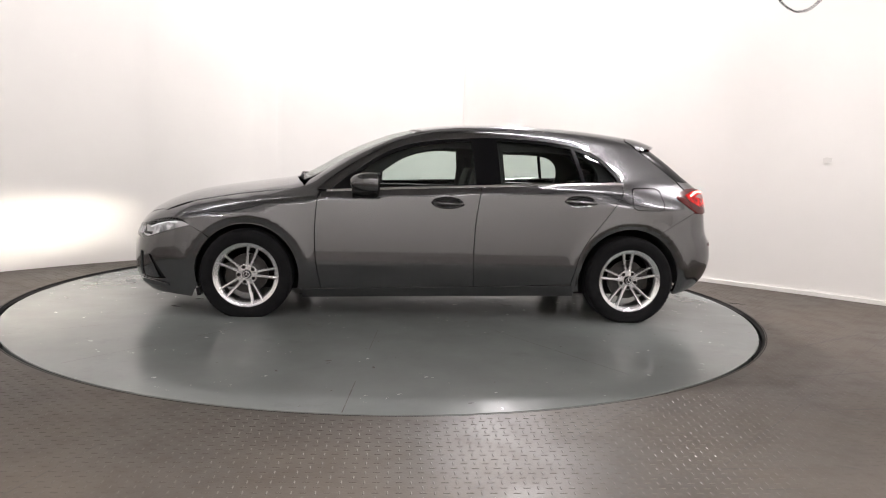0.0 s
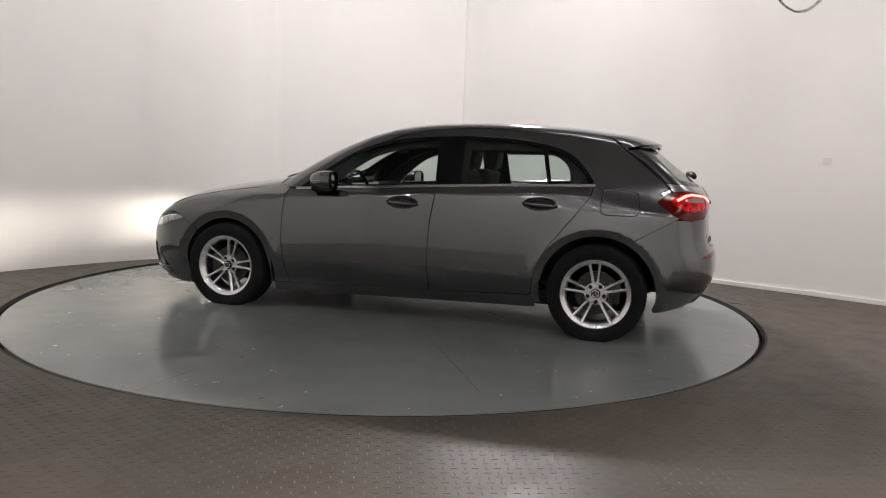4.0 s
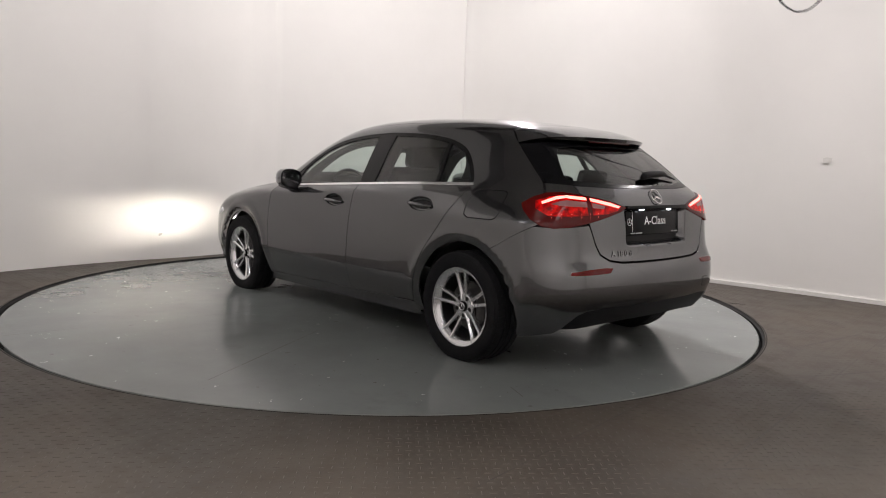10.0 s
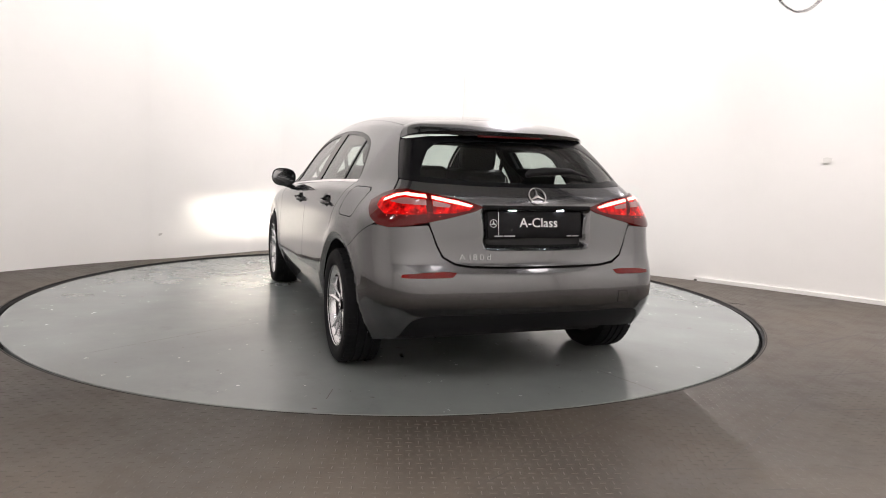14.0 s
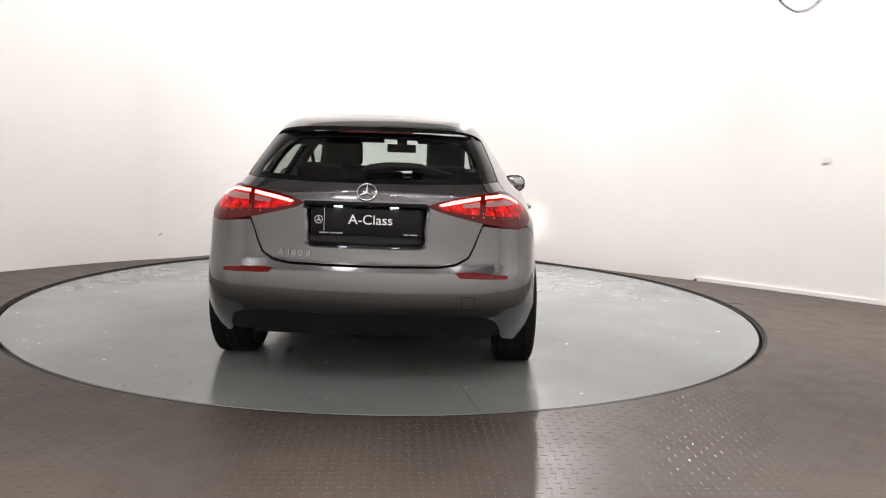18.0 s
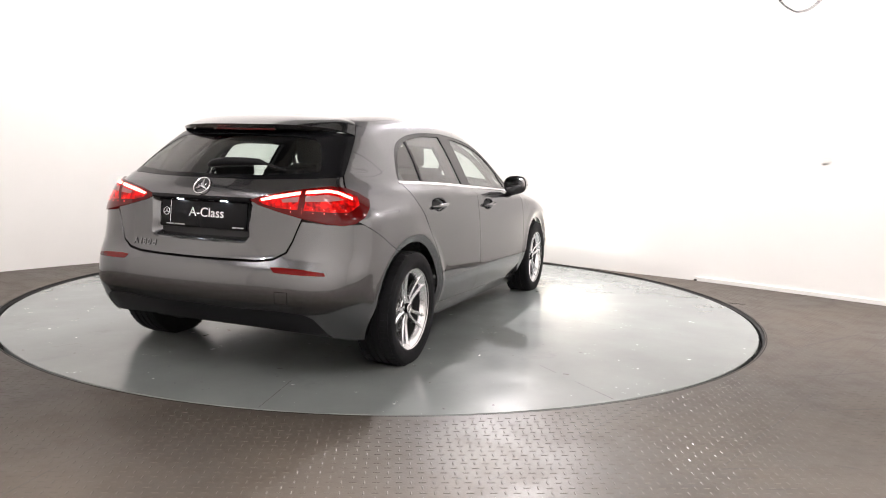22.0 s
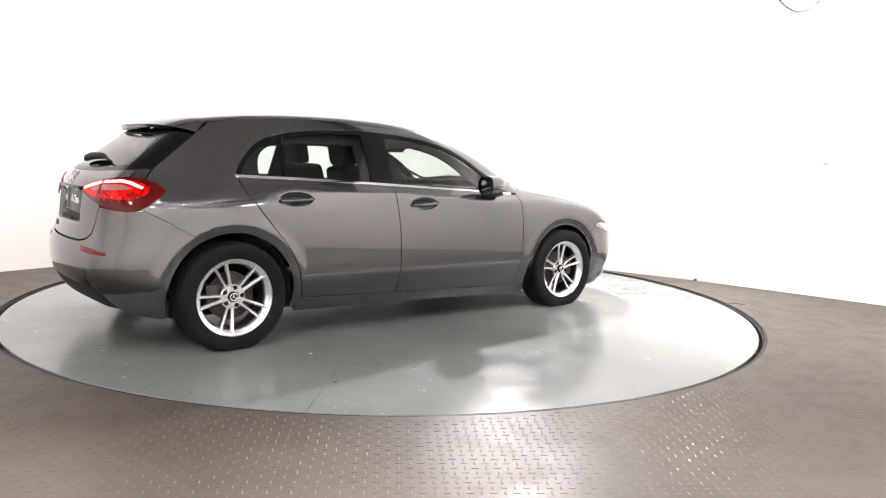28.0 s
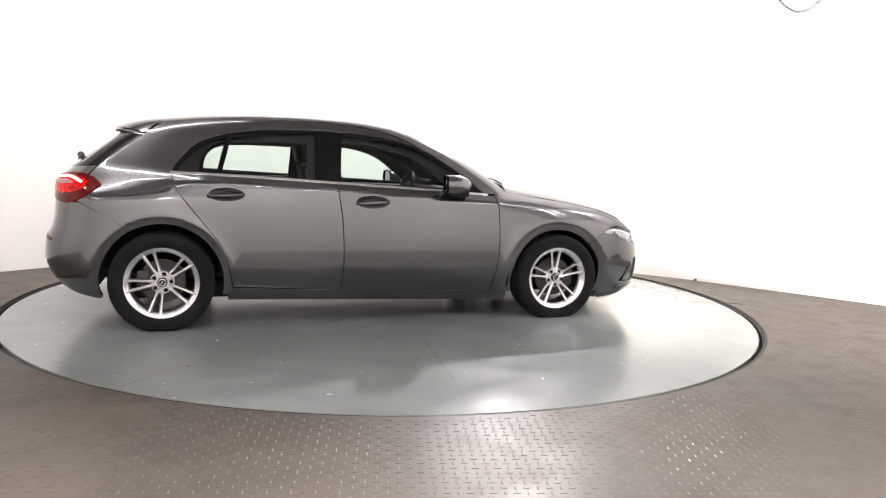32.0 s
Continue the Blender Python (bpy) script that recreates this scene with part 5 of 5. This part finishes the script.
# ---- marks on the floor and walls ----
for x, y, r in ((0.25, -3.45, 0.012), (-2.4, -2.6, 0.016), (0.45, -3.9, 0.01), (2.4, -2.1, 0.012), (3.3, -0.9, 0.012), (3.1, 0.1, 0.02), (-1.9, -3.0, 0.012)):
    tagged(new("floor_speck", blot("floor_speck", x, y, r, M_GRIME, 0.0146)), "small dark speck of dirt on the tread plate", "dirt", "specks on the floor")
# joints between the plates and long dirty streaks
M_STREAK = mat("dark_floor_streak", (0.052, 0.043, 0.036), 0.6, var=0.3, scale=9)


def floor_strip(name, a, b, w, material, label, category, n=8, ragged=0.0):
    a, b = Vector((*a, 0.0124)), Vector((*b, 0.0124))
    s = (b - a).cross(Vector((0, 0, 1))).normalized() * w / 2
    top, low = [], []
    for i in range(n + 1):
        k = math.sin(math.pi * i / n) ** 0.5 if ragged else 1.0
        q = a.lerp(b, i / n)
        top.append(q + s * k * rng.uniform(1 - ragged, 1))
        low.append(q - s * k * rng.uniform(1 - ragged, 1))
    me = mesh(name, top + low, [(i, n + 1 + i, n + 2 + i, i + 1) for i in range(n)], material)
    return tagged(new(name, me), label, category, label.split(" on ")[0] + "s")


for a, b in (((3.44, -1.16), (1.27, -3.33)), ((0.29, -3.53), (1.19, -2.63)), ((-1.0, -2.86), (-1.24, -3.6)), ((3.3, 0.5), (4.6, -0.6))):
    floor_strip("plate_joint", a, b, 0.007, M_STREAK, "dark joint on the tread plate floor", "joint")
for a, b, w in (((1.19, -3.36), (1.44, -3.35), 0.018), ((1.51, -3.34), (1.60, -3.36), 0.02), ((1.73, -3.33), (1.80, -3.36), 0.022), ((1.02, -3.50), (1.13, -3.51), 0.014), ((1.32, -3.53), (1.50, -3.52), 0.02), ((1.20, -3.42), (1.36, -3.43), 0.012), ((2.1, -2.2), (2.9, -2.0), 0.03), ((2.6, -1.5), (3.3, -1.1), 0.035), ((2.0, -2.7), (2.5, -2.65), 0.02), ((-1.75, -2.6), (-1.45, -2.7), 0.016)):
    floor_strip("floor_streak", a, b, w, M_STREAK, "dark scuffed streak on the tread plate floor", "streak", 12, 0.7)
crack = [(2.84, -0.02), (2.87, -0.055), (2.90, -0.045), (2.93, -0.07), (2.97, -0.062)]
tagged(new("floor_crack", tube("floor_crack", [(x, y, 0.0125) for x, y in crack], 0.004, M_GRIME, 5)), "ragged dark crack beside the turntable rim", "crack")


def on_wall(x, y, z, r, material, name, label, flat=0.6):
    # the nearest stretch of wall gives the direction
    best = min(range(len(WALL_S) - 1), key=lambda i: (WALL_S[i][0] - x) ** 2 + (WALL_S[i][1] - y) ** 2)
    a, b = Vector(WALL_S[best]), Vector(WALL_S[best + 1])
    t = (b - a).normalized()
    me = blot(name, 0, 0, r, material, 0.0, flat, 0.2, 11)
    ob = new(name, me)
    m = Matrix(((t.x, 0, -t.y * -1, x), (t.y, 0, -t.x, y), (0, 1, 0, z), (0, 0, 0, 1)))
    ob.matrix_basis = m
    ob.location = Vector((x, y, z)) + Vector((t.y, -t.x, 0)) * 0.012
    return tagged(ob, label, "mark")


M_SMUDGE = mat("grey_smudge", (0.52, 0.50, 0.47), 0.7)
M_SMUDGE2 = mat("faint_smudge", (0.70, 0.685, 0.655), 0.7)
on_wall(-2.436, 1.817, 0.271, 0.028, M_SMUDGE, "wall_mark", "small grey scuff on the white wall")
on_wall(3.86, 0.404, 1.242, 0.06, M_SMUDGE2, "wall_mark", "faint grey smudge on the white wall")
tagged(new("broken_edge", box("broken_edge", (0.03, 0.012, 0.028), pose(3.05, 1.15, 0.018, 0, 0, -40), M_GRIME, 0.006)), "dark broken end of the skirting board", "skirting end")

# ---- a chain hanging by the wall ----
chain = tagged(new("chain"), "thin dark steel chain hanging in a loop by the wall", "chain")
M_CHAIN = mat("dark_chain_steel", (0.015, 0.015, 0.016), 0.6, 0.0, spec=0.2)


def link_mesh():
    pts = [(0.0105 * math.cos(a) + (0.006 if math.cos(a) > 0 else -0.006), 0, 0.0064 * math.sin(a)) for a in np.linspace(0, 2 * math.pi, 13)[:-1]]
    return tube("link", pts, 0.0018, M_CHAIN, 5, True)


LINK = link_mesh()
for strand, sag in ((0, 0.0), (1, 0.012)):
    # a hanging loop whose ends run up to the ceiling
    run = [Vector((u, 0, 0.118 * abs(u / 0.2) ** 2.1)) for u in np.linspace(-0.245, 0.245, 200)]
    run = [Vector((-0.26, 0, CEIL - 2.508))] + run + [Vector((0.26 + 0.01 * strand, 0, CEIL - 2.508))]
    at, pts = 0.0, []
    for a, b in zip(run, run[1:]):
        n = max(1, round((b - a).length / 0.002))
        for k in range(n):
            at += (b - a).length / n
            if at >= 0.0235:
                at = 0.0
                p = a.lerp(b, (k + 1) / n)
                low = sag if p.x > -0.05 else 0.0
                pts.append(Vector((3.424 + p.x, 0.35 - 0.02 * strand, min(CEIL, 2.508 - low + p.z))))
    for i in range(len(pts) - 1):
        d = pts[i + 1] - pts[i]
        q = d.to_track_quat("X", "Z").to_matrix().to_4x4()
        part("link", LINK, chain, "", Matrix.Translation((pts[i] + pts[i + 1]) / 2) @ q @ Matrix.Rotation(radians(90 * (i % 2)), 4, "X"))
# ---- lamp housings above the picture ----
def lamp_housing(eye, target):
    d = (Vector(target) - Vector(eye)).normalized()
    q = Matrix.Translation(Vector(eye) - d * 0.03) @ (-d).to_track_quat("Z", "Y").to_matrix().to_4x4()
    h = tagged(new("spot_lamp_housing", lathe("spot_lamp_housing", [(0.0001, 0.14), (0.05, 0.14), (0.062, 0.12), (0.066, 0.0), (0.062, -0.005), (0.058, 0.0), (0.054, 0.05), (0.0001, 0.06)], M_PLASTIC, 24, axis="z")), "black ceiling spot lamp", "spot lamp", "spot lamps")
    h.matrix_basis = q
    stem = tube("stem", [(0, 0, 0), (0, 0, max(0.05, CEIL - eye[2] - 0.05))], 0.01, M_PLASTIC, 6)
    s = part("stem", stem, h)
    s.matrix_basis = q.inverted() @ Matrix.Translation(Vector(eye) - d * 0.12)


for eye, target, watts, size in SPOTS:
    lamp_housing(eye, target)
# housings for the added washers; their baffles block light towards the car
for eye, target, watts, length in ADDED_WASHERS:
    d = Vector(target) - Vector(eye)
    q = pose(eye[0], eye[1], CEIL - 0.04, 0, 0, math.degrees(math.atan2(d.y, d.x)) + 90)
    w = tagged(new("added_washer_housing", box("added_washer_housing", (length, 0.10, 0.07), q, M_PLASTIC, 0.01)), "long dark housing of an added, unseen wall washing lamp", "wall lamp", "wall washing lamps")
    part("baffle", box("baffle", (length + 0.5, 0.012, 0.66), q @ Matrix.Translation((0, 0.10, -0.29)), M_PLASTIC, 0.003), w, "added black baffle that keeps washer light off the car")
for x, y in ((-1.15, -3.9), (-0.75, -3.9), (0.95, -3.9), (1.35, -3.9), (-0.2, -4.9), (0.3, -4.9), (-4.4, -2.2), (4.6, -2.2)):
    h = tagged(new("ceiling_spot", lathe("ceiling_spot", [(0.0001, 0.10), (0.045, 0.10), (0.055, 0.09), (0.058, 0.0), (0.054, -0.004), (0.048, 0.0)], M_PLASTIC, 20, axis="z")), "small black ceiling spot with bright lens", "spot lamp", "small ceiling spots")
    h.matrix_basis = Matrix.Translation((x, y, CEIL - 0.10))
    part("lens", lathe("lens", [(0.0001, 0.004), (0.040, 0.006)], M_LENSGLOW, 20, axis="z"), h, "bright lamp lens")


# ---- what moves ----
def turn_at(t):
    return 180.634 - 5.35527 * t + 0.00403 * t * t


def motions():
    times = [k * 1.0 for k in range(33)]
    off = Vector((-0.3384, -0.0500, 0.0))
    walk(car, [(t, pose(0, 0, 0, 0, 0, turn_at(t)) @ Matrix.Translation(off)) for t in times])
    walk(turntable, [(t, pose(0, 0, 0, 0, 0, turn_at(t))) for t in times])


motions()
